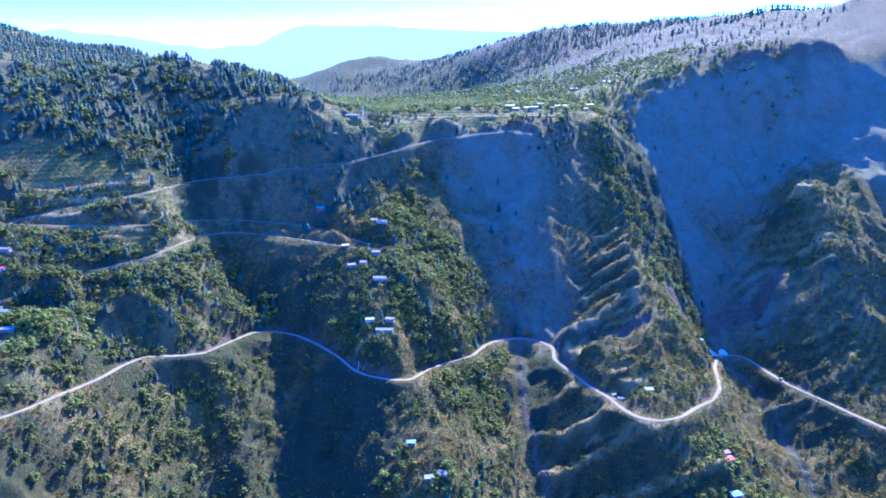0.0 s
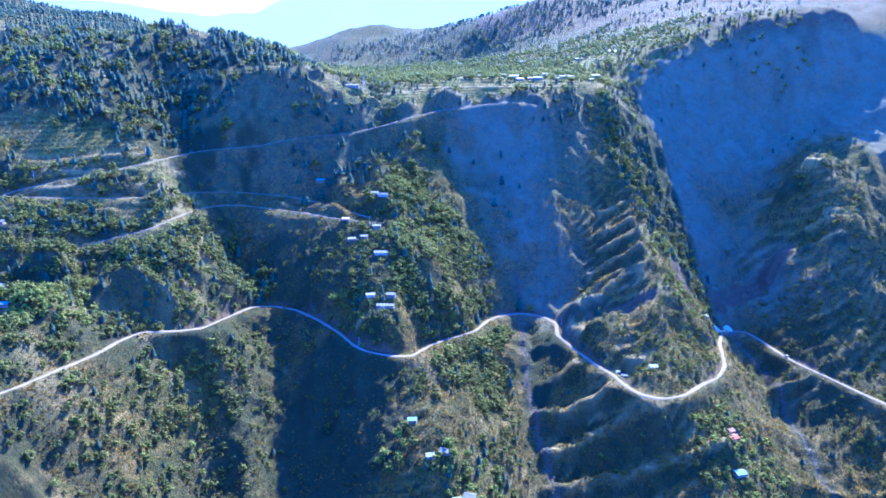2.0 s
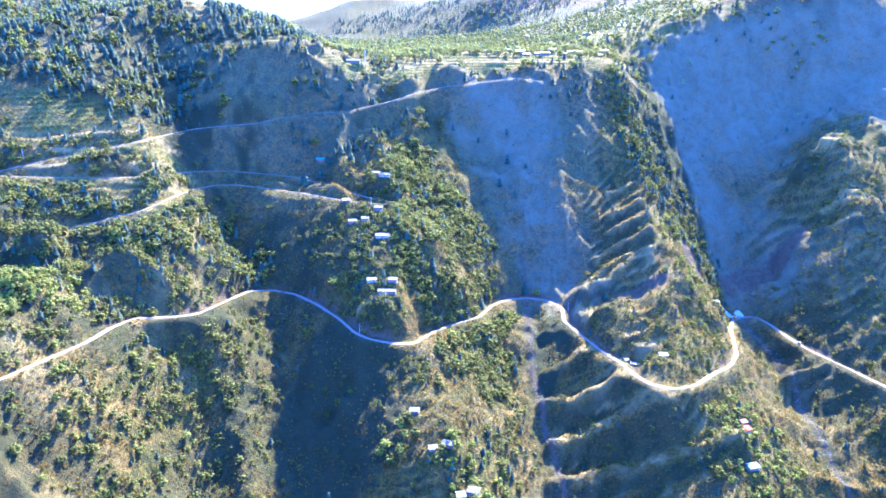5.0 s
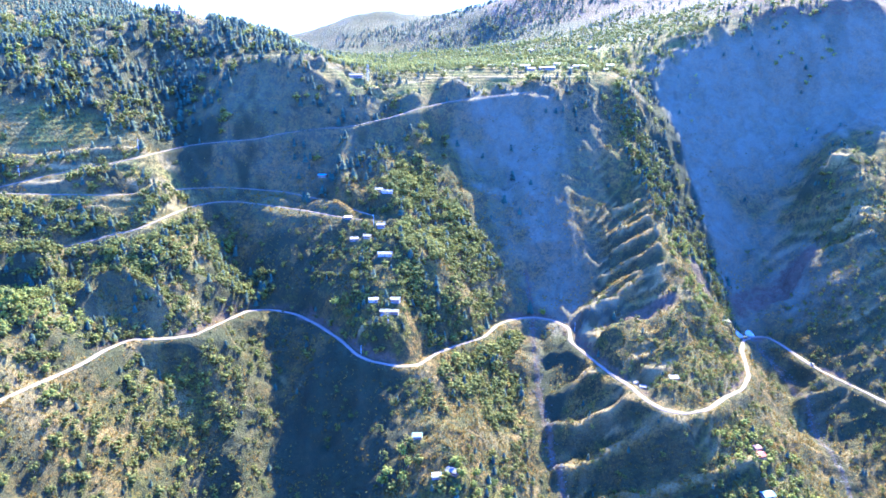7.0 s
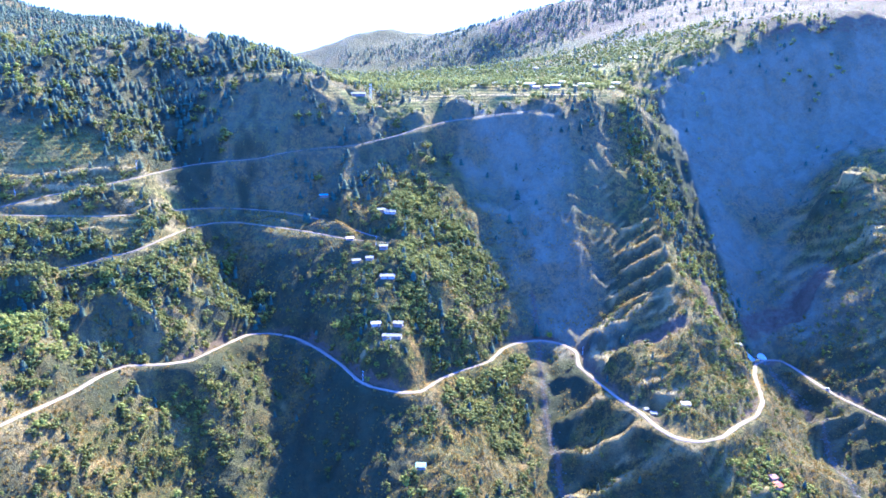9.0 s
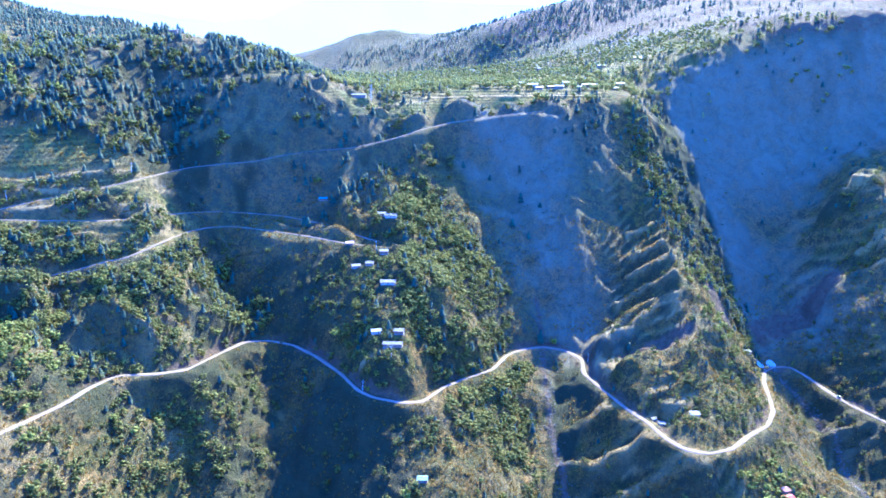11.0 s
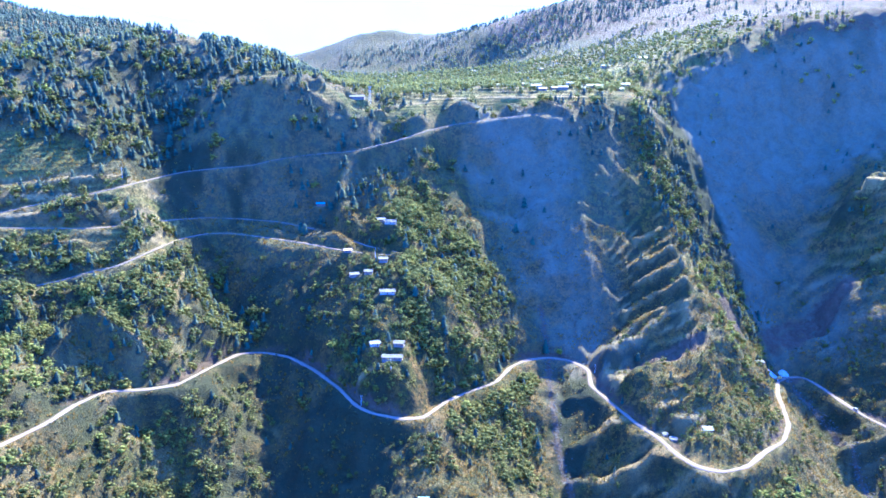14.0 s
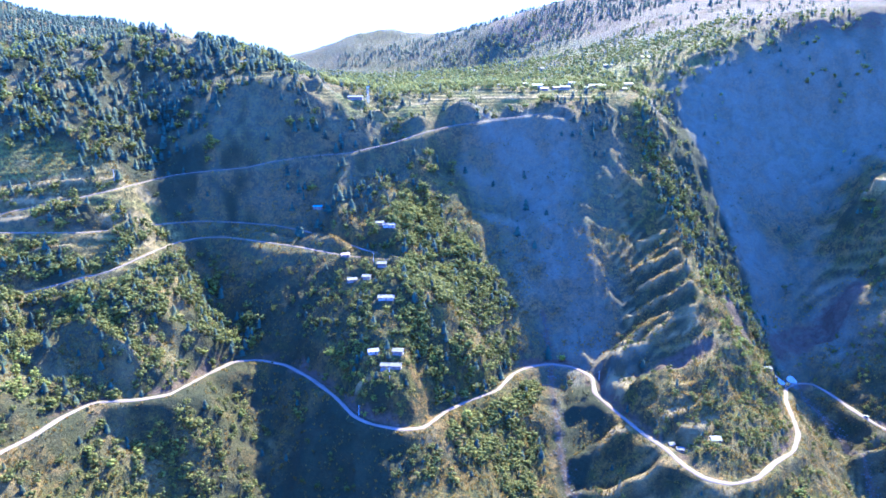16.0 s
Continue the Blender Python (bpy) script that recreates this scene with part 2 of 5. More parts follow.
EAST_WALL = [(645, 850, -70), (670, 1010, 30), (740, 1100, 95), (860, 950, 40), (900, 1250, 160), (760, 1350, 150)]
CREST_OUTER = [(840, 820, -100), (690, 760, -170), (640, 680, -215), (610, 560, -280)]
PLATEAU = [(-106, 1000, -46), (112, 1010, -37), (0, 1200, -38), (190, 1200, -24), (-230, 1300, -42), (0, 1600, -32), (238, 1700, -8), (275, 1500, 9),
           (355, 1300, 33), (-157, 2200, -40), (71, 2000, -30), (-379, 2300, -50), (-320, 1800, -50)]
SKYLINE_EAST = [(371, 1500, 57), (484, 1500, 76), (574, 1600, 101), (772, 1700, 147), (946, 1600, 131), (1300, 1500, 170)]
SKYLINE_MIDDLE = [(-620, 2560, -30), (-512, 2600, 0), (-370, 2600, 56), (-229, 2700, 98), (-111, 2600, 62), (0, 2500, 67), (81, 2300, 77), (185, 2200, 110),
                  (263, 2100, 136), (387, 2300, 156), (583, 2400, 154), (813, 2500, 147), (1300, 2600, 180)]
SKYLINE_WEST = [(-1300, 1500, 190), (-928, 1600, 117), (-863, 1700, 81), (-779, 1800, 73), (-680, 1900, 64), (-560, 2080, 0)]
HOLLOWS = [(-430, 1120, -40), (-300, 1180, -45), (-600, 1300, -20), (-700, 2400, -60), (-400, 3300, -120), (0, 3300, -110), (600, 3300, -80), (1200, 3300, -60),
           (-1200, 3000, -100), (-2500, 3000, -60), (1800, 1000, 60), (2500, 2500, 100), (-1500, 800, 60), (-900, 500, -120)]
FAR_PLAIN = [(-3200, 4300, 60), (-1700, 4400, -60), (0, 4500, -80), (1700, 4500, -40), (3200, 4400, 60)]
BEHIND = [(-500, 300, -360), (-100, 280, -400), (150, 260, -420), (400, 280, -415), (700, 400, -340), (-700, 100, -330), (0, 60, -430), (700, 60, -400),
          (0, -300, -330), (-600, -500, -200), (600, -500, -220), (0, -1200, 0), (-2500, -1500, 100), (2500, -1500, 100), (-2500, 600, 60), (2800, 300, 90),
          (0, -3500, 250), (-3500, -3500, 250), (3500, -3500, 250), (-4300, 1500, 250), (4300, 1500, 250)]

# Tracks along the slopes.
ROAD_LOW = [(-300, 330, -202), (-264, 399, -206), (-257, 424, -208), (-252, 442, -210), (-244, 464, -211), (-242, 490, -213), (-234, 515, -215), (-209, 525, -218),
            (-194, 539, -221), (-183, 590, -228), (-172, 615, -229), (-154, 622, -231), (-132, 615, -232), (-108, 592, -233), (-85, 564, -235), (-70, 539, -236),
            (-59, 533, -239), (-37, 530, -242), (-22, 538, -245), (-7, 569, -248), (8, 588, -250), (33, 614, -253), (48, 652, -256)]
ROAD_LOW_EAST = [(48, 652, -256), (63, 671, -258), (83, 680, -259), (102, 675, -260), (116, 660, -262), (113, 631, -264), (123, 607, -266), (137, 574, -268), (149, 556, -270),
                 (156, 534, -271), (165, 518, -271), (181, 513, -272), (201, 522, -273), (223, 546, -275), (243, 562, -276), (259, 589, -277), (269, 622, -279),
                 (277, 651, -281), (293, 688, -286), (306, 700, -287), (323, 703, -288), (330, 687, -289), (336, 655, -290), (344, 631, -292), (361, 602, -294),
                 (376, 574, -296), (400, 540, -300), (450, 480, -306)]
ROAD_UP = [(-391, 624, -127), (-389, 632, -125.5), (-367, 647, -121), (-349, 662, -118), (-329, 675, -115), (-308, 686, -112), (-291, 701, -109), (-272, 742, -107),
           (-256, 756, -104.5), (-224, 768, -102.5), (-196, 774, -101), (-173, 790, -97), (-140, 804, -94), (-102, 803, -91), (-61, 812, -82.5), (-32, 836, -75),
           (-2, 860, -70), (43, 874, -65), (100, 893, -60)]
ROAD_LOOP = [(-391, 624, -127), (-382, 628, -129), (-340, 639, -132), (-296, 651, -134.8), (-271, 678, -137.5), (-252, 714, -141.2), (-232, 740, -145), (-200, 748, -148),
             (-166, 753, -152), (-129, 739, -156), (-104, 722, -159), (-74, 698, -162.5), (-54, 692, -164.5), (-47, 689, -165), (-48, 680, -165), (-66, 680, -164.5),
             (-98, 688, -163), (-134, 706, -161), (-170, 718, -159), (-207, 728, -157), (-226, 718, -155), (-240, 694, -154), (-245, 653, -152), (-255, 631, -155),
             (-265, 618, -158), (-283, 614, -161), (-302, 603, -165), (-323, 596, -168), (-331, 573, -171), (-346, 552, -174), (-380, 520, -178)]
ROADS = [(ROAD_LOW + ROAD_LOW_EAST[1:], 3.05), (ROAD_UP, 1.7), (ROAD_LOOP, 1.7)]


# Houses: x, y, width, depth, wall height, turn, roof.
SPUR_HOUSES = [(-66, 718, 9, 6, 2.8, 8, "tin"), (-57, 711, 13, 6, 3.0, -6, "tin"), (-60, 667, 9, 6, 3.2, 2, "tin"), (-83, 651, 9, 6, 2.8, 18, "tin"),
    (-71, 652, 8, 6, 2.8, -4, "tin"), (-53, 623, 15, 7, 3.0, 0, "tin"), (-41, 574, 9, 6, 3.4, -6, "tin"),
    (-59, 575, 9, 6, 3.0, 12, "grey"), (-45, 560, 18, 5, 3.0, -3, "tin"),
    (-92, 681, 8, 5, 2.8, 12, "rust"), (-128, 763, 10, 5, 2.8, -3, "green")]
LOW_HOUSES = [(5, 449, 10, 6, 3.0, -24, "tin"), (-6, 445, 7, 5, 2.6, 10, "grey"), (-20, 478, 8, 5, 2.8, 0, "green"), (22, 423, 10, 7, 3.2, -14, "tin"),
    (13, 419, 7, 6, 3.0, 10, "green"), (235, 501, 9, 7, 3.0, 20, "red"), (236, 509, 6, 5, 2.8, 15, "pink"),
    (229, 468, 10, 7, 3.0, 14, "green"), (160, 557, 6, 4, 2.6, -15, "tin"), (155, 562, 4, 3, 2.4, 10, "tin"), (183, 554, 8, 6, 2.8, 0, "grey")]
WEST_HOUSES = [(-374, 583, 13, 7, 3.0, 4, "tin"), (-365, 560, 8, 6, 3.0, 0, "red"), (-343, 522, 9, 6, 3.0, -12, "grey"),
    (-331, 527, 8, 5, 2.8, 14, "tin"), (-352, 528, 8, 6, 3.0, 10, "tin"), (-314, 474, 13, 6, 3.0, 6, "grey"),
    (-308, 461, 13, 6, 3.0, 2, "tin"), (-227, 907, 9, 6, 3.0, 0, "tin"), (-324, 935, 12, 7, 3.2, 0, "tin"), (266, 668, 7, 5, 2.6, 10, "tin")]
VILLAGE_HOUSES = [(-103, 869, 19, 7, 3.4, 2, "tin"), (97, 962, 15, 9, 4.5, 5, "tin"), (127, 948, 14, 8, 3.2, -4, "tin"), (118, 957, 9, 7, 3.0, 8, "tin"),
    (104, 951, 10, 6, 3.0, 0, "rust"), (167, 968, 24, 7, 3.2, 2, "tin"), (152, 954, 9, 6, 3.0, 10, "tin"), (39, 968, 14, 7, 3.0, 0, "tin"),
    (56, 975, 10, 7, 3.0, 6, "tin"), (70, 968, 9, 6, 3.0, -8, "grey"), (-34, 952, 10, 7, 3.2, 4, "tin"), (-52, 948, 7, 5, 3.0, 0, "tin"),
    (140, 985, 9, 7, 3.0, 5, "tin"), (200, 975, 10, 7, 3.0, -5, "tin")]
PLATEAU_HOUSES = [(213, 1010, 13, 8, 3.2, 6, "tin"), (88, 1000, 10, 7, 3.0, 12, "tin"), (30, 1040, 10, 7, 3.0, 0, "tin"), (120, 1060, 11, 7, 3.0, 9, "tin"),
    (-90, 1120, 11, 8, 3.0, 6, "tin"), (60, 1150, 12, 8, 3.0, 0, "grey"), (210, 1120, 14, 8, 3.0, -7, "tin"),
    (260, 1130, 20, 9, 3.2, 4, "tin"), (-160, 1250, 12, 8, 3.0, 10, "tin"), (-20, 1300, 12, 8, 3.0, -4, "tin"),
    (140, 1290, 12, 8, 3.0, 3, "tin"), (-60, 1420, 14, 9, 3.0, 0, "tin"), (-190, 1480, 14, 9, 3.2, 5, "tin"),
    (40, 1500, 14, 9, 3.2, -6, "tin"), (-120, 1600, 15, 9, 3.2, 0, "rust"), (-60, 1640, 15, 9, 3.2, 8, "tin"),
    (120, 1560, 14, 9, 3.2, 0, "tin")]
HOUSES = SPUR_HOUSES + LOW_HOUSES + WEST_HOUSES + VILLAGE_HOUSES + PLATEAU_HOUSES
PADS = [(x, y, wide, deep, turn) for x, y, wide, deep, _, turn, _ in HOUSES]  # level ground


def spaced(line, step):
    """Points every step metres along a line."""
    line = np.array(line, float)
    run = np.r_[0, np.cumsum(np.linalg.norm(np.diff(line, axis=0), axis=1))]
    at = np.linspace(0, run[-1], max(2, int(run[-1] / step) + 1))
    return np.stack([np.interp(at, run, line[:, k]) for k in range(3)], -1)


def smooth(line, step):
    """The same, rounded off at the bends."""
    p = spaced(line, step)
    for _ in range(3):
        p[1:-1] = 0.25 * p[:-2] + 0.5 * p[1:-1] + 0.25 * p[2:]
    return p


rng = np.random.default_rng(7)
TABLE = rng.random((256, 256))


def grain(x, y, size, shift=0):
    """Smooth noise from -1 to 1 with features of that size in metres."""
    u, v = x / size + 37.3 * shift + 100, y / size + 71.7 * shift + 100
    i, j = np.floor(u).astype(int), np.floor(v).astype(int)
    a, b = u - i, v - j
    a, b = a * a * a * (a * (a * 6 - 15) + 10), b * b * b * (b * (b * 6 - 15) + 10)
    i0, i1, j0, j1 = i % 256, (i + 1) % 256, j % 256, (j + 1) % 256
    top = TABLE[i0, j0] * (1 - a) + TABLE[i1, j0] * a
    low = TABLE[i0, j1] * (1 - a) + TABLE[i1, j1] * a
    return (top * (1 - b) + low * b) * 2 - 1


def relief_samples():
    near = [RIM, CREST_WEST, RIB_WEST, CLEFT_WEST, FACE_WEST, FOOT_WEST, BED_WEST, CREST_MIDDLE, EDGE_MIDDLE, SHOULDER_EAST, SHOULDER_WEST, FLANK_MIDDLE, TOE_MIDDLE, FOOT_MIDDLE, BED_MIDDLE, HEAD_MIDDLE, CREST_EAST, EDGE_EAST, SPUR_EAST,
            LEDGE_EAST, BOWL_EAST, INNER_EAST, FACE_EAST, BED_EAST, FACE_FAR_EAST, LEDGE_FAR_EAST,
            SHADE_WALL, WALL_FAR_EAST, CLEFT_LOW, MOUNTAIN_EDGE, BED_OUTER, CREST_OUTER]
    parts = [spaced(line, 22) for line in near] + [spaced(HILL_WEST, 40), spaced(CREST_FAR_EAST, 40), spaced(MOUNTAIN_TOP, 80)]
    parts += [spaced(line, 22) for line, _ in ROADS]
    parts += [spaced(line, 160) for line in (SKYLINE_EAST, SKYLINE_MIDDLE, SKYLINE_WEST)]
    parts += [np.array(line, float) for line in (PLATEAU, HOLLOWS, FAR_PLAIN, BEHIND, EAST_WALL)]
    points = np.concatenate(parts)
    keep = []
    for k, p in enumerate(points):  # thin out where lines meet
        if all((p[0] - points[m][0]) ** 2 + (p[1] - points[m][1]) ** 2 > 49 for m in keep):
            keep.append(k)
    return points[keep]


SAMPLES = relief_samples()


def kernel(d2):
    return np.sqrt(d2 + 64.0)


def relief_weights():
    p, n = SAMPLES, len(SAMPLES)
    d2 = (p[:, None, 0] - p[None, :, 0]) ** 2 + (p[:, None, 1] - p[None, :, 1]) ** 2
    m = np.zeros((n + 3, n + 3))
    m[:n, :n] = kernel(d2) - 3.0 * np.eye(n)
    m[:n, n], m[:n, n + 1], m[:n, n + 2] = 1, p[:, 0] / 1000, p[:, 1] / 1000
    m[n:, :n] = m[:n, n:].T
    return np.linalg.solve(m, np.r_[p[:, 2], 0, 0, 0])


WEIGHTS = relief_weights()


def relief(x, y):
    n, out = len(SAMPLES), np.empty(len(x))
    for k in range(0, len(x), 20000):
        a, b = x[k:k + 20000], y[k:k + 20000]
        d2 = (a[:, None] - SAMPLES[None, :, 0]) ** 2 + (b[:, None] - SAMPLES[None, :, 1]) ** 2
        out[k:k + 20000] = kernel(d2) @ WEIGHTS[:n] + WEIGHTS[n] + WEIGHTS[n + 1] * a / 1000 + WEIGHTS[n + 2] * b / 1000
    return out


def axis(lo, fine_lo, fine_hi, hi, step, growth):
    middle = np.arange(fine_lo, fine_hi + step, step)
    ends = []
    for start, stop, sign in ((middle[0], lo, -1), (middle[-1], hi, 1)):
        run, s, p = [], step, start
        while (p - stop) * sign < 0:
            s = min(s * growth, 24 if abs(p) < 2700 else 150)
            p += s * sign
            run.append(p)
        ends.append(run)
    return np.r_[ends[0][::-1], middle, ends[1]]


XS = axis(-4600, -465, 485, 4600, 2.3, 1.05)
YS = axis(-4000, 385, 960, 4750, 2.15, 1.025)


def spot(x, y, cx, cy, rx, ry, turn=0.0, soft=0.3):
    """1 inside an ellipse, falling to 0 over its soft edge, with a ragged outline."""
    c, s = math.cos(radians(turn)), math.sin(radians(turn))
    u, v = ((x - cx) * c + (y - cy) * s) / rx, (-(x - cx) * s + (y - cy) * c) / ry
    r = np.sqrt(u * u + v * v) + 0.22 * grain(x, y, 14, 5)
    return np.clip((1 + soft - r) / soft, 0, 1)


FIELDS = [  # terraced fields: x, y, half length, half width, turn, step
    (-335, 695, 80, 28, 8, 4.0), (-318, 632, 50, 14, 12, 4.0), (-260, 640, 30, 25, 30, 5.0),
    (-72, 866, 55, 18, 14, 3.0), (0, 902, 60, 16, 14, 3.0), (100, 928, 90, 18, 0, 3.0), (60, 965, 130, 26, 3, 3.0), (438, 828, 11, 9, 0, 4.0), (440, 768, 24, 13, 0, 5.0), (-190, 905, 40, 30, 0, 4.0), (150, 1150, 200, 120, 0, 2.5)]


STRATA = [  # slanting beds of rock and grass: x, y, half length, half width, step, tilt, strength
    (150, 510, 92, 78, 8.5, 0.52, 0.9), (190, 725, 34, 85, 8.0, 0.55, 0.9), (350, 610, 66, 75, 8.0, 0.5, 0.8), (415, 770, 55, 95, 8.5, 0.6, 0.5), (205, 590, 40, 40, 5.0, 0.4, 0.5),
    (250, 520, 40, 90, 5.5, 0.5, 0.6), (20, 470, 60, 70, 6.0, 0.3, 0.55), (-150, 470, 36, 90, 4.5, -0.45, 0.7), (-230, 430, 60, 70, 5.0, -0.3, 0.5), (30, 690, 40, 60, 5.0, 0.3, 0.45),
    (290, 590, 26, 60, 5.0, 0.5, 0.6), (-290, 620, 90, 40, 5.0, 0.08, 0.6)]
RIBS = [  # grassy shelves with steep fronts: their lines across the slope and their height
    ([(84, 541), (110, 540), (133, 543), (156, 541)], 11), ([(88, 505), (116, 514), (149, 515), (176, 508)], 10), ([(90, 574), (107, 582), (130, 582)], 7), ([(84, 470), (127, 486), (165, 482), (222, 486)], 9),
    ([(310, 601), (332, 618), (358, 627)], 4), ([(321, 589), (349, 597), (375, 600)], 4), ([(313, 604), (349, 610), (401, 628)], 4),
    ([(135, 655), (158, 664), (183, 680), (200, 672)], 4),
    ([(180, 781), (194, 789), (208, 789)], 5), ([(176, 751), (192, 757), (206, 752)], 6), ([(173, 733), (190, 732), (208, 724)], 6), ([(158, 711), (182, 715), (203, 697)], 7), ([(146, 676), (170, 694), (200, 680)], 5),
    ([(380, 754), (400, 746), (425, 733)], 5), ([(410, 770), (425, 767), (438, 762)], 5), ([(425, 837), (433, 830), (446, 828)], 5)]



def near_line(x, y, line, reach):
    """Distance to a line and the height there, where it is under reach."""
    best, height = np.full(len(x), 1e9), np.zeros(len(x))
    p = np.array(line, float)
    for a, b in zip(p[:-1], p[1:]):
        lo, hi = np.minimum(a, b) - reach, np.maximum(a, b) + reach
        k = np.nonzero((x > lo[0]) & (x < hi[0]) & (y > lo[1]) & (y < hi[1]))[0]
        if len(k) == 0:
            continue
        d = b[:2] - a[:2]
        s = np.clip(((x[k] - a[0]) * d[0] + (y[k] - a[1]) * d[1]) / max(d @ d, 1e-9), 0, 1)
        r = np.hypot(x[k] - a[0] - s * d[0], y[k] - a[1] - s * d[1])
        m = r < best[k]
        best[k[m]], height[k[m]] = r[m], (a[2] + s * (b[2] - a[2]))[m]
    return best, height


def build_land():
    gx, gy = np.meshgrid(XS, YS)
    x, y = gx.ravel(), gy.ravel()
    z = relief(x, y)
    far = np.clip((np.hypot(x, y) - 900) / 900, 0, 1)
    flat = np.clip(1 - np.abs(z + 40) / 35, 0, 1) * np.clip((y - 870) / 30, 0, 1) * (y < 2300) * np.clip((300 - np.abs(x)) / 60, 0, 1)
    rough = (1 - 0.85 * flat) * (1 - 0.6 * spot(x, y, 520, 1260, 330, 215, 0, 0.3))
    ridged = lambda s, k: 1 - 2 * np.abs(grain(x, y, s, k))
    pitch = np.maximum(np.gradient(XS)[None, :] + 0 * gy, np.gradient(YS)[:, None] + 0 * gx).ravel()  # finer folds only where the sheet can carry them
    even = z + rough * (3.5 * ridged(62, 1) + 1.2 * grain(x, y, 27, 2))  # what the terraces were dug from
    for size, amount, fold, k in ((62, 5.5, 1, 1), (27, 3.6, 0, 2), (15, 2.3, 1, 3), (7.0, 1.3, 0, 4), (4.6, 0.7, 0, 15)):
        fit = np.clip(size / (3.0 * pitch) - 0.4, 0, 1)
        z = z + rough * fit * amount * (ridged(size, k) if fold else grain(x, y, size, k))
    for size, amount, k in ((34, 3.4, 12), (17, 1.9, 13)):  # rills running down the slopes
        fit = np.clip(size / (3.0 * pitch) - 0.4, 0, 1)
        z = z + rough * fit * amount * (1 - 2 * np.abs(grain(x + 6 * grain(x, y, 40, 14), y * 0.33, size, k)))
    rugged = spot(x, y, -225, 470, 110, 120, 0, 0.4) + 0.8 * spot(x, y, -300, 605, 110, 75, 15, 0.4) + 0.5 * spot(x, y, 0, 480, 60, 80, 0, 0.4) + 0.6 * spot(x, y, 200, 560, 80, 100, 0, 0.4) + 0.7 * spot(x, y, 390, 640, 70, 130, 0, 0.4)
    z = z + rugged * (5.0 * grain(x, y, 19, 23) + 6.0 * ridged(40, 24) + 2.0 * grain(x, y, 9, 46))
    z = z + far * rough * (5 * ridged(230, 6) + 4 * grain(x, y, 110, 7))
    field = np.zeros(len(x))
    brush_shade = 0.5 * np.clip((y - 1500) / 500, 0, 1) + 0.45 * spot(x, y, 560, 1330, 330, 270, 0, 0.3) * np.clip(0.6 + 0.8 * grain(x + 1.5 * y, y, 90, 45), 0, 1)
    for cx, cy, rx, ry, turn, step in FIELDS:
        m = spot(x, y, cx, cy, rx, ry, turn)
        wave = (even + 1.6 * grain(x, y, 24, 18)) / step
        f = wave - np.floor(wave)
        stepped = (np.floor(wave) + 0.92 * np.clip((f - 0.5) / 0.5, 0, 1) + 0.08 * f) * step + 0.35 * grain(x, y, 6, 4)
        z = z * (1 - m) + stepped * m
        field = np.maximum(field, m)
        # terrace risers darkened in colour to paint their shade
        brush_shade = np.maximum(brush_shade, 0.7 * m * np.clip((f - 0.5) / 0.2, 0, 1))
    shelf = np.zeros(len(x))
    for cx, cy, rx, ry, step, tilt, strength in STRATA:
        m = strength * spot(x, y, cx, cy, rx, ry, 0, 0.4) * np.clip(0.8 + 0.7 * grain(x, y, 38, 36), 0.15, 1)
        wave = (even + 1.6 * grain(x, y, 30, 27) + 1.5 * grain(x, y, 11, 34) - tilt * (x - cx)) / step
        wave = wave + 0.45 * grain(wave, wave * 0, 1.7, 37)
        f = wave - np.floor(wave)
        z = z * (1 - m) + ((np.floor(wave) + 0.86 * np.clip((f - 0.55) / 0.45, 0, 1) + 0.14 * f) * step + tilt * (x - cx) + 0.7 * grain(x, y, 6, 28)) * m
        shelf = np.maximum(shelf, m * np.clip((0.6 - f) / 0.2, 0, 1) * np.clip(0.55 + 1.1 * grain(x, y, 17, 38), 0, 1))
        # shade painted as dark scrub on the steep risers
        brush_shade = np.maximum(brush_shade, 0.85 * m * np.clip((f - 0.5) / 0.2, 0, 1) * np.clip(0.85 + 0.9 * grain(x, y, 13, 33), 0, 1))
    for line, rise in RIBS:
        line = [(a, b, z[np.argmin((x - a) ** 2 + (y - b) ** 2)] + rise) for a, b in line]
        d, h = near_line(x, y, smooth(line, 5), 24)
        top = h - 0.25 * d - 1.4 * np.maximum(d - 3.5 - 2.5 * grain(x, y, 11, 19), 0) + 2.2 * grain(x, y, 12, 20) + 1.4 * grain(x, y, 5.5, 26)
        m = (d < 24) & (top > z)
        shelf[m] = np.maximum(shelf[m], np.clip((6 - d[m]) / 3, 0, 1))
        # rib fronts darkened the same way, shade put into the colour
        brush_shade[m] = np.where(d[m] < 6, brush_shade[m] * 0.2, 0.65 * np.clip((d[m] - 5) / 3, 0, 1))
        z[m] = top[m]
    for hx, hy, wide, deep, turn in PADS:
        c, q = math.cos(radians(turn)), math.sin(radians(turn))
        u, v = (x - hx) * c + (y - hy) * q, -(x - hx) * q + (y - hy) * c
        out = np.hypot(np.maximum(np.abs(u) - wide / 2 - 1.5, 0), np.maximum(np.abs(v) - deep / 2 - 1.5, 0))
        w = np.clip(1 - out / 5, 0, 1)
        level = z[np.argmin((x - hx) ** 2 + (y - hy) ** 2)]
        z = z * (1 - w) + level * w
    brush_shade = np.maximum(brush_shade, 0.95 * np.clip(spot(x, y, 98, 604, 15, 42, -12, 0.3), 0, 1))  # dark slaty scree below the sharp bend
    # dark strip painted for shade on the east flank, among its trees
    brush_shade = np.maximum(brush_shade, 0.9 * spot(x, y, 263, 870, 16, 115, 6, 0.5))
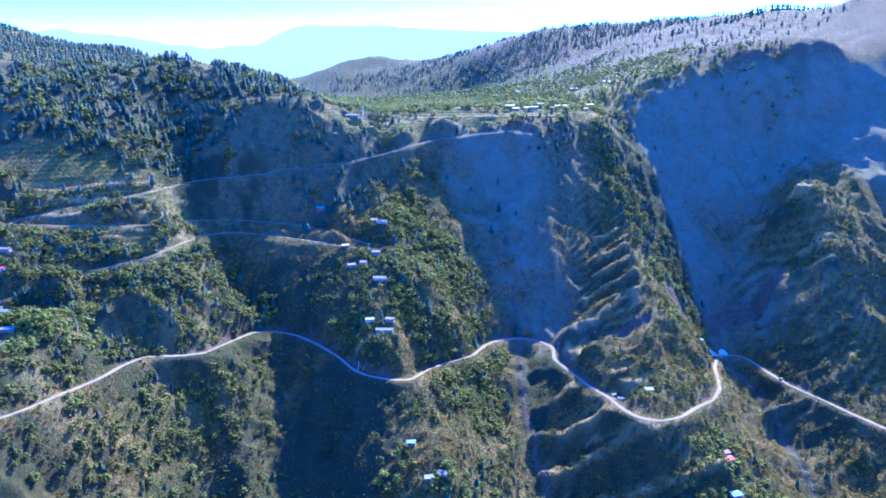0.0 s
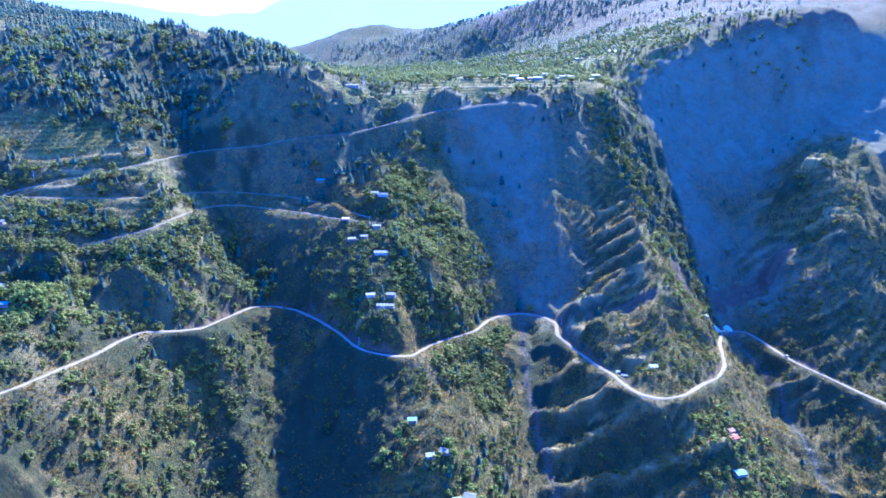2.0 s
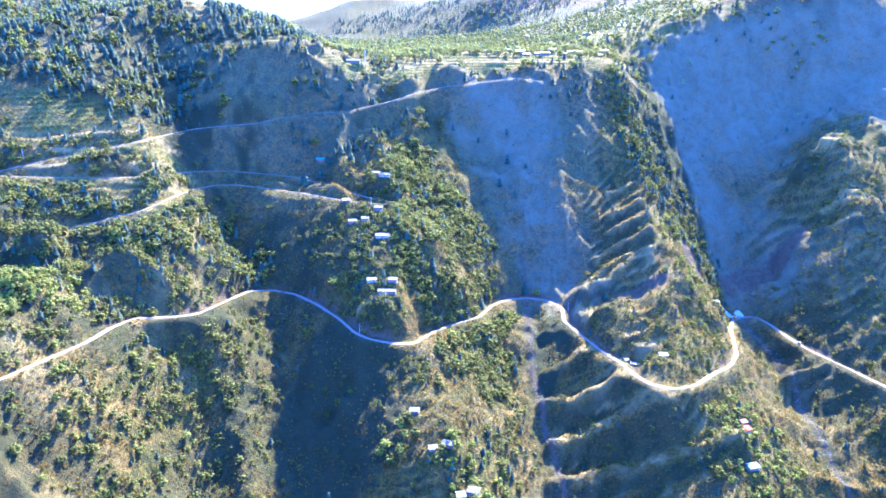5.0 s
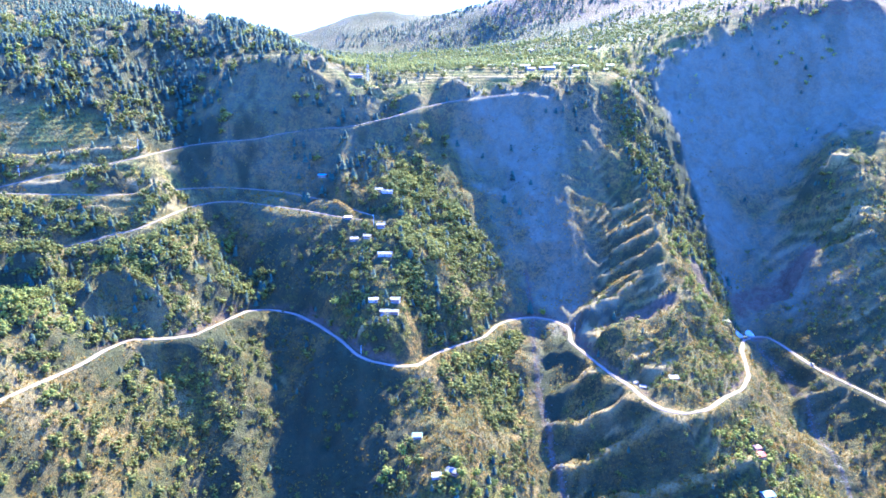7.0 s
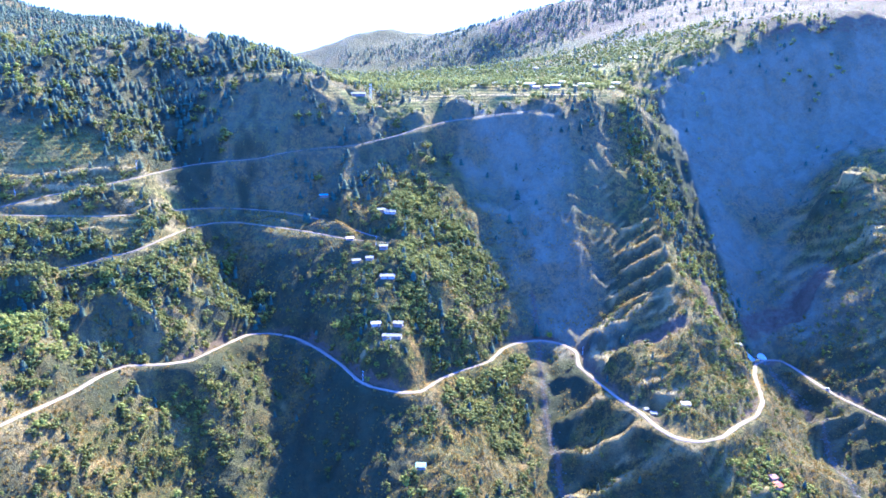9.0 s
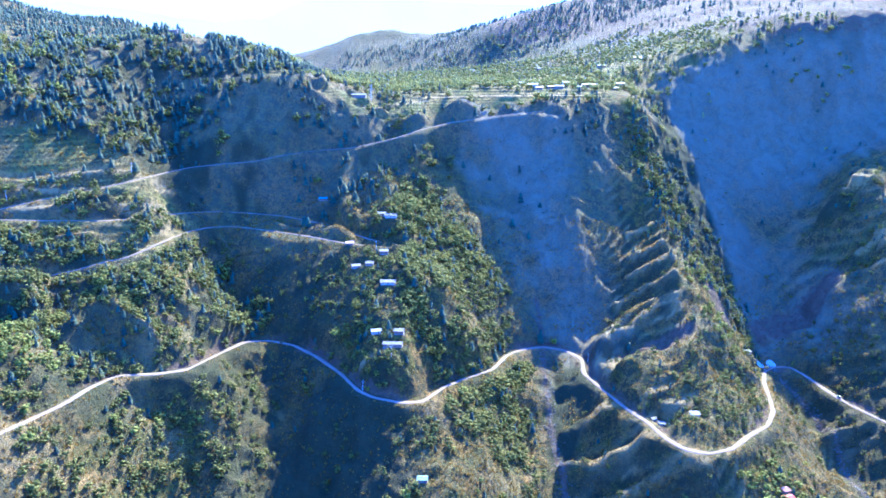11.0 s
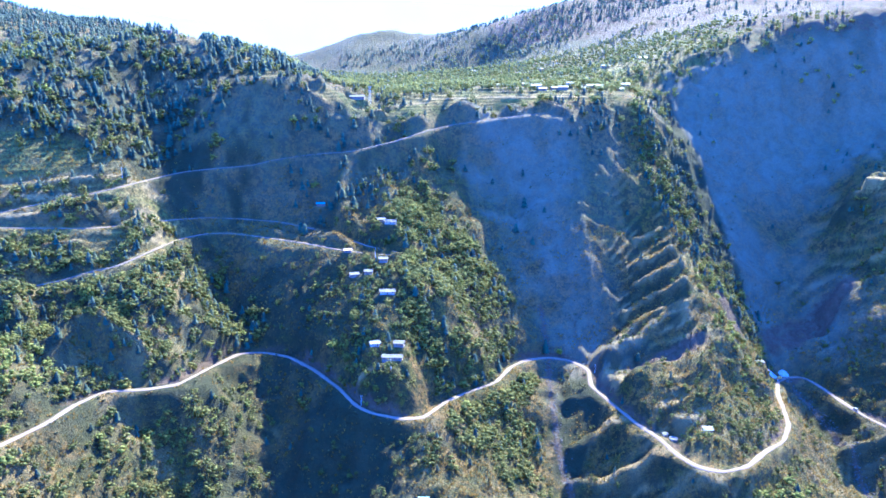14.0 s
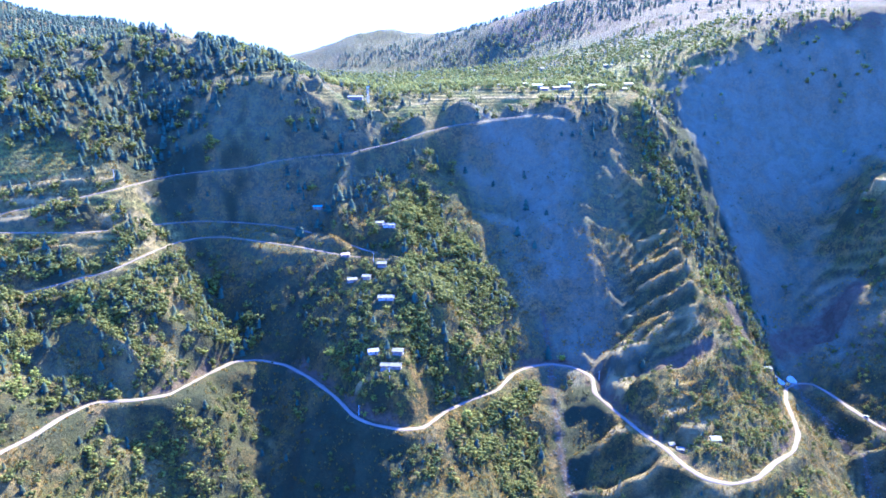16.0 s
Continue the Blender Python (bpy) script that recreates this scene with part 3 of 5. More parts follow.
    thick = np.clip(spot(x, y, -300, 600, 130, 85, 10, 0.4) + spot(x, y, -330, 790, 130, 90, 10, 0.4) + 0.8 * spot(x, y, -225, 450, 110, 110, 0, 0.4) + 0.7 * spot(x, y, -50, 680, 80, 110, 0, 0.4), 0, 1)
    brush_shade = np.maximum(brush_shade, 0.9 * thick * np.clip(0.5 + 1.6 * (grain(x, y, 26, 39) + 0.5 * grain(x, y, 9, 40)), 0, 1) * (1 - field))
    # dry-grass shelf tops paled to paint in the sun on them
    hay_sun = 0.75 * shelf * np.clip(0.85 + 0.8 * grain(x, y, 9, 29), 0, 1)
    open_grass = np.clip(spot(x, y, -235, 440, 150, 125, 0, 0.4) + 0.6 * spot(x, y, 235, 520, 70, 110, 0, 0.4), 0, 1)
    hay_sun = np.maximum(hay_sun, 0.35 * open_grass * np.clip(2.2 * (grain(x, y, 23, 52) + 0.5 * grain(x, y, 8, 53)) - 0.3, 0, 1))
    for cx, cy, rx, ry, turn in HAY:
        m = spot(x, y, cx, cy, rx, ry, turn, 0.25)
        level = even[np.argmin((x - cx) ** 2 + (y - cy) ** 2)]
        z, hay_sun = z * (1 - m) + (level + 0.15 * (y - cy)) * m, np.maximum(hay_sun, m)
    bare = np.zeros(len(x))
    for line, width in ROADS:
        d, h = near_line(x, y, smooth(line, 5), 22)
        w = np.clip(1 - (d - (width * 0.75 + 1.2 if width > 3 else width * 0.6)) / 9.0, 0, 1)
        w = w * w * (3 - 2 * w)
        z = z * (1 - w) + (h - 0.3) * w
        below = (d < 22) & (even < h - 0.1 * d)
        z[below] = np.minimum(z, h - 0.3 - 0.2 * np.maximum(d - width, 0))[below]
        cut = np.clip(1 - np.abs(d - 5) / 6, 0, 1) * np.clip(0.45 + 0.9 * grain(x, y, 45, 11), 0, 1) * np.where(even > h, 1.25, 0.5)
        bare = np.maximum(bare, cut * (0.8 if width > 3 else 0.15))
    for line, wide in ((BED_MIDDLE[4:], 4.0), (BED_EAST[5:], 3.0)):
        d, h = near_line(x, y, smooth(line, 8), 40)
        bare = np.maximum(bare, 0.8 * np.clip(1.3 - d / wide, 0, 1))
    for cx, cy, rx, ry, turn in SCARS:
        bare = np.maximum(bare, 0.8 * spot(x, y, cx, cy, rx, ry, turn, 0.7))
        field = field * (1 - spot(x, y, cx, cy, rx, ry, turn))
    # haze painted as pale dry grass high up; lush growth low and in the west
    haze_straw = 0.25 * np.clip((y - 1650) / 250, 0, 1) + np.clip((z + 250 + 25 * grain(x, y, 70, 17)) / 130, 0, 1) * np.clip((x - 150) / 150, 0.35, 0.9) * np.clip((1060 - y) / 40, 0.35, 1)
    for line, reach in ((BED_MIDDLE[:6], 90), (BED_EAST[:5], 78), (FACE_FAR_EAST, 55)):  # gully walls paled with a dull dry colour, painting haze over their shade
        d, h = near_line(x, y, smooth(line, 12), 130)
        haze_straw = np.maximum(haze_straw, 0.9 * np.clip((reach + 22 * grain(x, y, 34, 25) - d) / 55, 0, 1))
    for line, reach in ((BED_WEST[6:], 60), (BED_MIDDLE[6:], 14), (BED_EAST[5:], 14)):  # dark scrub colour low in the gullies, painted for their shade
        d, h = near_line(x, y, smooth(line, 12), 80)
        brush_shade = np.maximum(brush_shade, 0.85 * np.clip((reach + 14 * grain(x, y, 30, 25) - d) / 16, 0, 1) * np.clip(0.8 + 0.5 * grain(x, y, 12, 35), 0, 1))
    # shaded flank of the middle spur, painted as a dark patch
    brush_shade = np.maximum(brush_shade, 0.9 * spot(x, y, -82, 490, 48, 62, 0, 0.3))
    bare = np.maximum(bare, 0.72 * np.clip((z - 12 + 10 * grain(x, y, 60, 61)) / 25, 0, 1) * np.clip((x - 60) / 60, 0, 1) * np.clip((y - 980) / 60, 0, 1))  # brown earth on the high mountain side
    # shadow on the lower right slope, painted as a dark patch
    brush_shade = np.maximum(brush_shade, 0.7 * spot(x, y, 355, 610, 40, 62, 0, 0.4))
    haze_straw = haze_straw * (1 - 0.9 * spot(x, y, 455, 810, 65, 75, 0, 0.4))
    haze_straw = haze_straw * (1 - 0.7 * spot(x, y, -10, 650, 85, 150, -6, 0.4))
    haze_straw = haze_straw * (1 - 0.9 * spot(x, y, 236, 790, 42, 120, 12, 0.4))
    haze_straw = haze_straw * (1 - 0.85 * flat) * (1 - 0.6 * field)
    return z.reshape(gx.shape), field, bare, np.clip(haze_straw, 0, 1), hay_sun, brush_shade


HAY = [(-345, 687, 42, 4, 25), (-308, 708, 20, 4, 25), (-352, 669, 30, 3, 25), (-270, 722, 9, 5, 30), (-272, 694, 13, 5, 40), (-298, 666, 18, 3, 20), (-345, 650, 25, 3, 20), (-311, 632, 16, 3, 20), (-250, 665, 8, 6, 30), (-231, 648, 6, 7, 30), (-212, 626, 6, 6, 30), (438, 832, 10, 5, 0), (440, 770, 15, 4, 0), (437, 755, 15, 4, 5), (132, 640, 9, 4, 40), (166, 586, 14, 4, 25), (141, 619, 15, 6, 12), (178, 571, 13, 5, 10), (-62, 556, 10, 3, 0), (-90, 853, 18, 5, 8), (-55, 878, 24, 4, 20), (-5, 902, 24, 4, 14), (-195, 870, 14, 7, 20), (90, 922, 60, 5, 2)]  # small level hay fields
SCARS = [  # bare slips of earth: x, y, half length, half width, turn
    (178, 641, 30, 9, 8), (252, 702, 9, 20, 0), (342, 748, 46, 15, 22), (300, 697, 14, 5, 0), (352, 628, 3, 14, 30), (-120, 603, 9, 3, -20)]
HEIGHT, FIELD, BARE, HAZE_STRAW, HAY_SUN, BRUSH_SHADE = build_land()


def height(x, y):
    """The height of the land at a place."""
    i = np.clip(np.searchsorted(XS, x) - 1, 0, len(XS) - 2)
    j = np.clip(np.searchsorted(YS, y) - 1, 0, len(YS) - 2)
    a, b = (x - XS[i]) / (XS[i + 1] - XS[i]), (y - YS[j]) / (YS[j + 1] - YS[j])
    return (HEIGHT[j, i] * (1 - a) + HEIGHT[j, i + 1] * a) * (1 - b) + (HEIGHT[j + 1, i] * (1 - a) + HEIGHT[j + 1, i + 1] * a) * b


def mesh_from(name, verts, faces, material, sides=None):
    """A mesh from arrays of corners and of faces that all have the same number of corners."""
    mesh = bpy.data.meshes.new(name)
    verts, faces = np.asarray(verts, np.float32), np.asarray(faces, np.int32)
    n = faces.shape[1]
    mesh.vertices.add(len(verts))
    mesh.vertices.foreach_set("co", verts.ravel())
    mesh.loops.add(faces.size)
    mesh.loops.foreach_set("vertex_index", faces.ravel())
    mesh.polygons.add(len(faces))
    mesh.polygons.foreach_set("loop_start", np.arange(0, faces.size, n, dtype=np.int32))
    mesh.materials.append(material)
    mesh.update(calc_edges=True)
    mesh.validate()
    return mesh


def build_ground():
    nx, ny = len(XS), len(YS)
    gx, gy = np.meshgrid(XS, YS)
    k = np.arange(nx * ny).reshape(ny, nx)
    faces = np.stack([k[:-1, :-1], k[:-1, 1:], k[1:, 1:], k[1:, :-1]], -1).reshape(-1, 4)
    mesh = mesh_from("ground", np.stack([gx, gy, HEIGHT], -1).reshape(-1, 3), faces, GROUND)
    for name, values in (("field", FIELD), ("bare", BARE), ("haze_straw", HAZE_STRAW), ("hay_sun", HAY_SUN), ("brush_shade", BRUSH_SHADE)):
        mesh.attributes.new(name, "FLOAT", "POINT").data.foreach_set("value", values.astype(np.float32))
    mesh.polygons.foreach_set("use_smooth", np.ones(len(mesh.polygons), bool))
    tagged(new("ground", mesh), "steep grassy Himalayan hillsides cut by gullies and terraces", "ground", kind="structure")


build_ground()


def build_road(line, width, material, label):
    p = smooth(line, 3.0)
    n = len(p)
    d = np.gradient(p[:, :2], axis=0)
    d /= np.linalg.norm(d, axis=1)[:, None]
    side = np.stack([d[:, 1], -d[:, 0]], -1)
    run = np.arange(n) * 3.0
    half = width / 2 * (1 + 0.28 * grain(run, run * 0, 17, 3) + 0.2 * grain(run, run * 0, 6, 8))
    cuts = [(-1.25, -0.5), (-1.0, -0.02), (-0.45, -0.06), (0.0, 0.06), (0.45, -0.06), (1.0, -0.02), (1.25, -0.5)]
    verts = np.concatenate([np.c_[p[:, :2] + side * (half * s)[:, None], p[:, 2] + dz + 0.05 * grain(run, run * 0 + s * 9, 5, 4)] for s, dz in cuts])
    k = np.arange(n - 1)
    faces = np.concatenate([np.stack([c * n + k, c * n + k + 1, (c + 1) * n + k + 1, (c + 1) * n + k], -1) for c in range(len(cuts) - 1)])
    tagged(new("road", mesh_from("road", verts, faces[:, ::-1], material)), label, "road", kind="structure")


for (line, width), material, label in zip(ROADS, (ROAD, TRACK, TRACK), (
        "pale dusty jeep track cut into the hillside", "narrow earth track climbing to the plateau", "narrow earth track with a hairpin bend")):
    build_road(line, width, material, label)


# ---- distant range behind everything, its blue haze painted as a glow ----
def build_backdrop():
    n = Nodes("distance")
    # even emission from the slopes themselves, standing in for hazy light
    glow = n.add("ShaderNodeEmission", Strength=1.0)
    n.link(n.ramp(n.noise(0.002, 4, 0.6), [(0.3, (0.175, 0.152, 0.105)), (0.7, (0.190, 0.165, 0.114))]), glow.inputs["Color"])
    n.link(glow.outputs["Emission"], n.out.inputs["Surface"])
    crest = np.array([(-3200, 330), (-2300, 310), (-1954, 282), (-1642, 222), (-1389, 208), (-1127, 223), (-881, 322), (-416, 332), (82, 312), (482, 288), (980, 318), (1700, 300), (3200, 330)], float)
    xs = np.linspace(-3200, 3200, 400)
    top = np.interp(xs, crest[:, 0], crest[:, 1]) + 9 * grain(xs, xs * 0, 150, 21) + 4 * grain(xs, xs * 0, 50, 22)
    rows = [(4520, 0.0), (4580, 0.55), (4640, 1.0), (4700, 0.4)]
    base = -120.0
    verts = np.concatenate([np.c_[xs, np.full(400, y), base + (top - base) * f] for y, f in rows])
    k = np.arange(399)
    faces = np.concatenate([np.stack([r * 400 + k, r * 400 + k + 1, (r + 1) * 400 + k + 1, (r + 1) * 400 + k], -1) for r in range(3)])
    tagged(new("backdrop", mesh_from("backdrop", verts, faces, n.mat)), "pale blue far mountain range, its haze painted as a glow", "mountains", kind="structure")


build_backdrop()


# ---- trees: shapes one metre high, to be scaled ----
ICO_V = np.array([(0, 0, 1)] + [(math.cos(a) * 0.894, math.sin(a) * 0.894, 0.447) for a in np.arange(5) * 2 * math.pi / 5]
                 + [(math.cos(a) * 0.894, math.sin(a) * 0.894, -0.447) for a in (np.arange(5) + 0.5) * 2 * math.pi / 5] + [(0, 0, -1)])
ICO_F = np.array([(0, 1 + i, 1 + (i + 1) % 5) for i in range(5)] + [(1 + i, 6 + i, 1 + (i + 1) % 5) for i in range(5)]
                 + [(1 + (i + 1) % 5, 6 + i, 6 + (i + 1) % 5) for i in range(5)] + [(6 + i, 11, 6 + (i + 1) % 5) for i in range(5)])


def join(pieces):
    """One set of corners and triangles out of several."""
    shift = np.cumsum([0] + [len(v) for v, _ in pieces[:-1]])
    return np.concatenate([v for v, _ in pieces]), np.concatenate([f + s for (_, f), s in zip(pieces, shift)])


def conifer_crown(r, tiers, points, base, wide):
    """Drooping, ragged tiers of boughs round a stem."""
    pieces = []
    lean = r.normal(0, 0.02, 2)
    for k in range(tiers):
        u = k / (tiers - 1)
        h = base + (0.93 - base) * u
        radius = wide * (1 - u) ** 0.55 * r.uniform(0.75, 1.1) + 0.02
        n = points - int(u * points * 0.4)
        a = np.arange(2 * n) * math.pi / n + r.uniform(0, 6)
        out = np.where(np.arange(2 * n) % 2 == 0, r.uniform(0.75, 1.2, 2 * n), r.uniform(0.5, 0.75, 2 * n)) * radius
        drop = np.where(np.arange(2 * n) % 2 == 0, r.uniform(0.02, 0.08, 2 * n), r.uniform(-0.02, 0.02, 2 * n))
        ring = np.stack([np.cos(a) * out + lean[0] * u, np.sin(a) * out + lean[1] * u, h - drop], -1)
        tip = np.array([[lean[0] * u, lean[1] * u, min(1.0, h + (1.0 - base) / tiers * 1.5)]])
        i = np.arange(2 * n)
        pieces.append((np.concatenate([tip, ring]), np.stack([i * 0, 1 + i, 1 + (i + 1) % (2 * n)], -1)))
    return join(pieces)


def leafy_crown(r, clumps, leaves, base, wide):
    """Uneven clumps of leaves with gaps, and loose sprays round them."""
    pieces = []
    for k in range(clumps):
        d = r.normal(0, 1, 3)
        d /= np.linalg.norm(d)
        d = d * r.uniform(0.35, 1.0) ** 0.5
        c = np.array([d[0] * wide * 0.75, d[1] * wide * 0.75, base + (1 - base) * (0.5 + 0.40 * d[2])])
        size = wide * r.uniform(0.26, 0.48)
        v = ICO_V * r.uniform(0.65, 1.3, (12, 1)) * size * np.array([1, 1, 0.75]) + c
        pieces.append((v, ICO_F))
    for k in range(leaves):
        d = r.normal(0, 1, 3)
        d /= np.linalg.norm(d)
        c = np.array([d[0] * wide * 1.05, d[1] * wide * 1.05, base + (1 - base) * (0.5 + 0.55 * d[2])])
        pieces.append((c + r.normal(0, wide * 0.14, (3, 3)), np.array([(0, 1, 2)])))
    return join(pieces)


def trunk_shape(r, top, wide, limbs):
    """A tapered, slightly bent stem with a few limbs."""
    def tube(a, b, ra, rb, sides=5):
        a, b = np.array(a, float), np.array(b, float)
        d = (b - a) / np.linalg.norm(b - a)
        u = np.cross(d, (0.3, 1, 0.2))
        u /= np.linalg.norm(u)
        w = np.cross(d, u)
        t = np.arange(sides) * 2 * math.pi / sides
        ring = np.cos(t)[:, None] * u + np.sin(t)[:, None] * w
        i = np.arange(sides)
        j = (i + 1) % sides
        return np.concatenate([a + ring * ra, b + ring * rb]), np.concatenate([np.stack([i, j, sides + j], -1), np.stack([i, sides + j, sides + i], -1)])
    bend = r.normal(0, 0.015, 2)
    pieces = [tube((0, 0, -0.06), (bend[0], bend[1], top * 0.5), wide, wide * 0.7), tube((bend[0], bend[1], top * 0.5), (0, 0, top), wide * 0.7, wide * 0.2)]
    for k in range(limbs):
        a, h = r.uniform(0, 6.28), r.uniform(0.4, 0.8) * top
        pieces.append(tube((0, 0, h), (math.cos(a) * 0.2, math.sin(a) * 0.2, h + 0.16), wide * 0.4, wide * 0.12, 4))
    return join(pieces)


shape_rng = np.random.default_rng(11)
PINES = [(conifer_crown(shape_rng, 8, 8, shape_rng.uniform(0.06, 0.24), shape_rng.uniform(0.30, 0.42)), trunk_shape(shape_rng, 0.95, 0.02, 3)) for _ in range(7)]
BROAD = [(leafy_crown(shape_rng, 13, 46, shape_rng.uniform(0.15, 0.3), shape_rng.uniform(0.34, 0.5)), trunk_shape(shape_rng, 0.6, 0.028, 5)) for _ in range(6)]
SMALL_PINES = [conifer_crown(shape_rng, 6, 6, 0.06, shape_rng.uniform(0.32, 0.45)) for _ in range(6)]
SMALL_BROAD = [leafy_crown(shape_rng, 7, 26, 0.1, shape_rng.uniform(0.36, 0.52)) for _ in range(6)]
FAR_BROAD = [leafy_crown(shape_rng, 3, 5, 0.0, shape_rng.uniform(0.42, 0.56)) for _ in range(6)]
FAR_PINES = [conifer_crown(shape_rng, 3, 4, 0.05, 0.32) for _ in range(4)]
BUSHES = [leafy_crown(shape_rng, 2, 5, -0.2, 0.8) for _ in range(8)]


def scatter(name, shapes, places, sizes, material, label, category):
    """All plants of a kind on one stretch of land, as one object."""
    if len(places) == 0:
        return
    r = np.random.default_rng(len(places))
    which = r.integers(0, len(shapes), len(places))
    turn = r.uniform(0, 2 * math.pi, len(places))
    stretch = r.uniform(0.85, 1.2, len(places))
    verts, faces, total = [], [], 0
    for k, (v, f) in enumerate(shapes):
        m = which == k
        n = int(m.sum())
        if n == 0:
            continue
        c, s, size = np.cos(turn[m])[:, None], np.sin(turn[m])[:, None], sizes[m][:, None]
        wide = size * stretch[m][:, None]
        x = (v[None, :, 0] * c - v[None, :, 1] * s) * wide + places[m][:, 0:1]
        y = (v[None, :, 0] * s + v[None, :, 1] * c) * wide + places[m][:, 1:2]
        z = v[None, :, 2] * size + places[m][:, 2:3]
        verts.append(np.stack([x, y, z], -1).reshape(-1, 3))
        faces.append((f[None] + (np.arange(n) * len(v))[:, None, None] + total).reshape(-1, 3))
        total += n * len(v)
    tagged(new(name, mesh_from(name, np.concatenate(verts), np.concatenate(faces), material)), label, category, kind="stuff")


# Woods: x, y, half length, half width, turn, spacing, share of pines, height from, height to.
WOODS_WEST = [(-380, 820, 118, 100, 10, 7.4, 0.7, 6.5, 12), (-415, 765, 30, 14, 20, 8, 0.0, 9, 13), (-300, 610, 110, 66, 15, 4.6, 0.25, 5, 10), (-385, 600, 60, 70, 0, 8, 0.4, 6, 10),
              (-308, 492, 46, 42, 10, 5.2, 0.03, 6, 10), (-225, 450, 85, 90, 10, 7.0, 0.05, 3.5, 9), (-165, 500, 38, 80, 10, 8.5, 0.05, 3, 7.5), (-255, 545, 70, 44, 0, 4.9, 0.2, 4, 9)]
WOODS_MIDDLE = [(2, 680, 46, 130, 9, 4.6, 0.14, 5.5, 10.5), (4, 632, 46, 44, 0, 4.6, 0.14, 5.5, 10.5), (-48, 640, 30, 95, 0, 5.6, 0.2, 4, 8), (-85, 650, 36, 85, 0, 9, 0.15, 3.5, 8), (-65, 590, 40, 40, 0, 9, 0.1, 3, 8), (-50, 800, 120, 60, 8, 11, 0.9, 7, 12),
                (40, 860, 60, 50, 0, 12, 0.9, 7, 11), (-36, 465, 14, 24, 20, 6.5, 0.05, 7, 11), (28, 432, 26, 40, 0, 6.5, 0.25, 5, 10), (45, 500, 22, 60, 0, 9, 0.3, 4, 8), (-15, 515, 25, 12, 0, 8, 0.3, 4, 7)]
WOODS_EAST = [(206, 850, 16, 75, -4, 10, 0.35, 3, 6.5), (234, 800, 19, 115, 12, 5.0, 0.45, 4.5, 9), (234, 690, 14, 70, 0, 6.5, 0.15, 4, 7), (170, 690, 30, 26, 20, 9, 0.1, 2.5, 4.5), (226, 575, 42, 55, 0, 8, 0.05, 3, 6), (170, 560, 26, 26, 0, 9.5, 0.2, 3, 7),
              (238, 480, 30, 40, 0, 7, 0.1, 4, 8), (440, 770, 45, 80, 0, 11, 0.25, 4, 7), (400, 660, 50, 50, 0, 11, 0.0, 2.5, 5), (380, 560, 60, 40, 0, 11, 0.1, 3, 6), (190, 905, 60, 40, 0, 12, 0.8, 6, 10)]
WOODS_RIM = [(38, 850, 6, 62, 0, 6.5, 0.4, 4, 7.5), (-46, 800, 26, 50, -20, 6.5, 0.5, 5, 9), (-62, 800, 14, 55, 0, 6.0, 0.4, 4, 8), (264, 850, 16, 130, 8, 4.6, 0.5, 4, 8), (330, 1052, 130, 34, 5, 8.5, 0.4, 4, 9), (490, 1035, 90, 40, 10, 10, 0.5, 4, 9), (290, 990, 40, 40, 0, 9, 0.4, 4, 8), (-225, 965, 60, 60, 30, 6.5, 0.9, 8, 13), (-140, 905, 80, 24, 0, 8.5, 0.4, 5, 9), (0, 945, 210, 22, 5, 9.5, 0.2, 4, 8), (150, 1000, 110, 50, 0, 8, 0.1, 5, 9), (-60, 1010, 150, 70, 0, 8, 0.15, 5, 10), (0, 870, 210, 30, 8, 10, 0.7, 6, 10)]
WOODS_FAR = [(20, 1180, 330, 200, 0, 9.0, 0.12, 6, 11), (-30, 1550, 300, 240, 0, 13, 0.3, 7, 12), (-60, 1950, 300, 200, 0, 17, 0.5, 8, 13), (-420, 1150, 180, 170, 0, 9, 0.9, 9, 14)]
WOODS_SLOPES = [(-850, 1620, 330, 190, -35, 10, 1.0, 9, 15), (300, 2000, 330, 130, -10, 17, 1.0, 9, 14), (-50, 2350, 260, 100, 0, 20, 1.0, 10, 14), (640, 1500, 300, 190, 10, 42, 0.9, 7, 11),
                (600, 2250, 330, 120, 0, 22, 1.0, 9, 14), (470, 1200, 200, 110, 10, 46, 0.9, 6, 9), (760, 1690, 240, 20, 5, 15, 1.0, 12, 18)]
STRAY = [(0, 690, 520, 330, 0, 24, 0.55, 4, 8)]
plant_rng = np.random.default_rng(23)
ROAD_POINTS = np.concatenate([smooth(line, 3.0)[:, :2] for line, _ in ROADS])


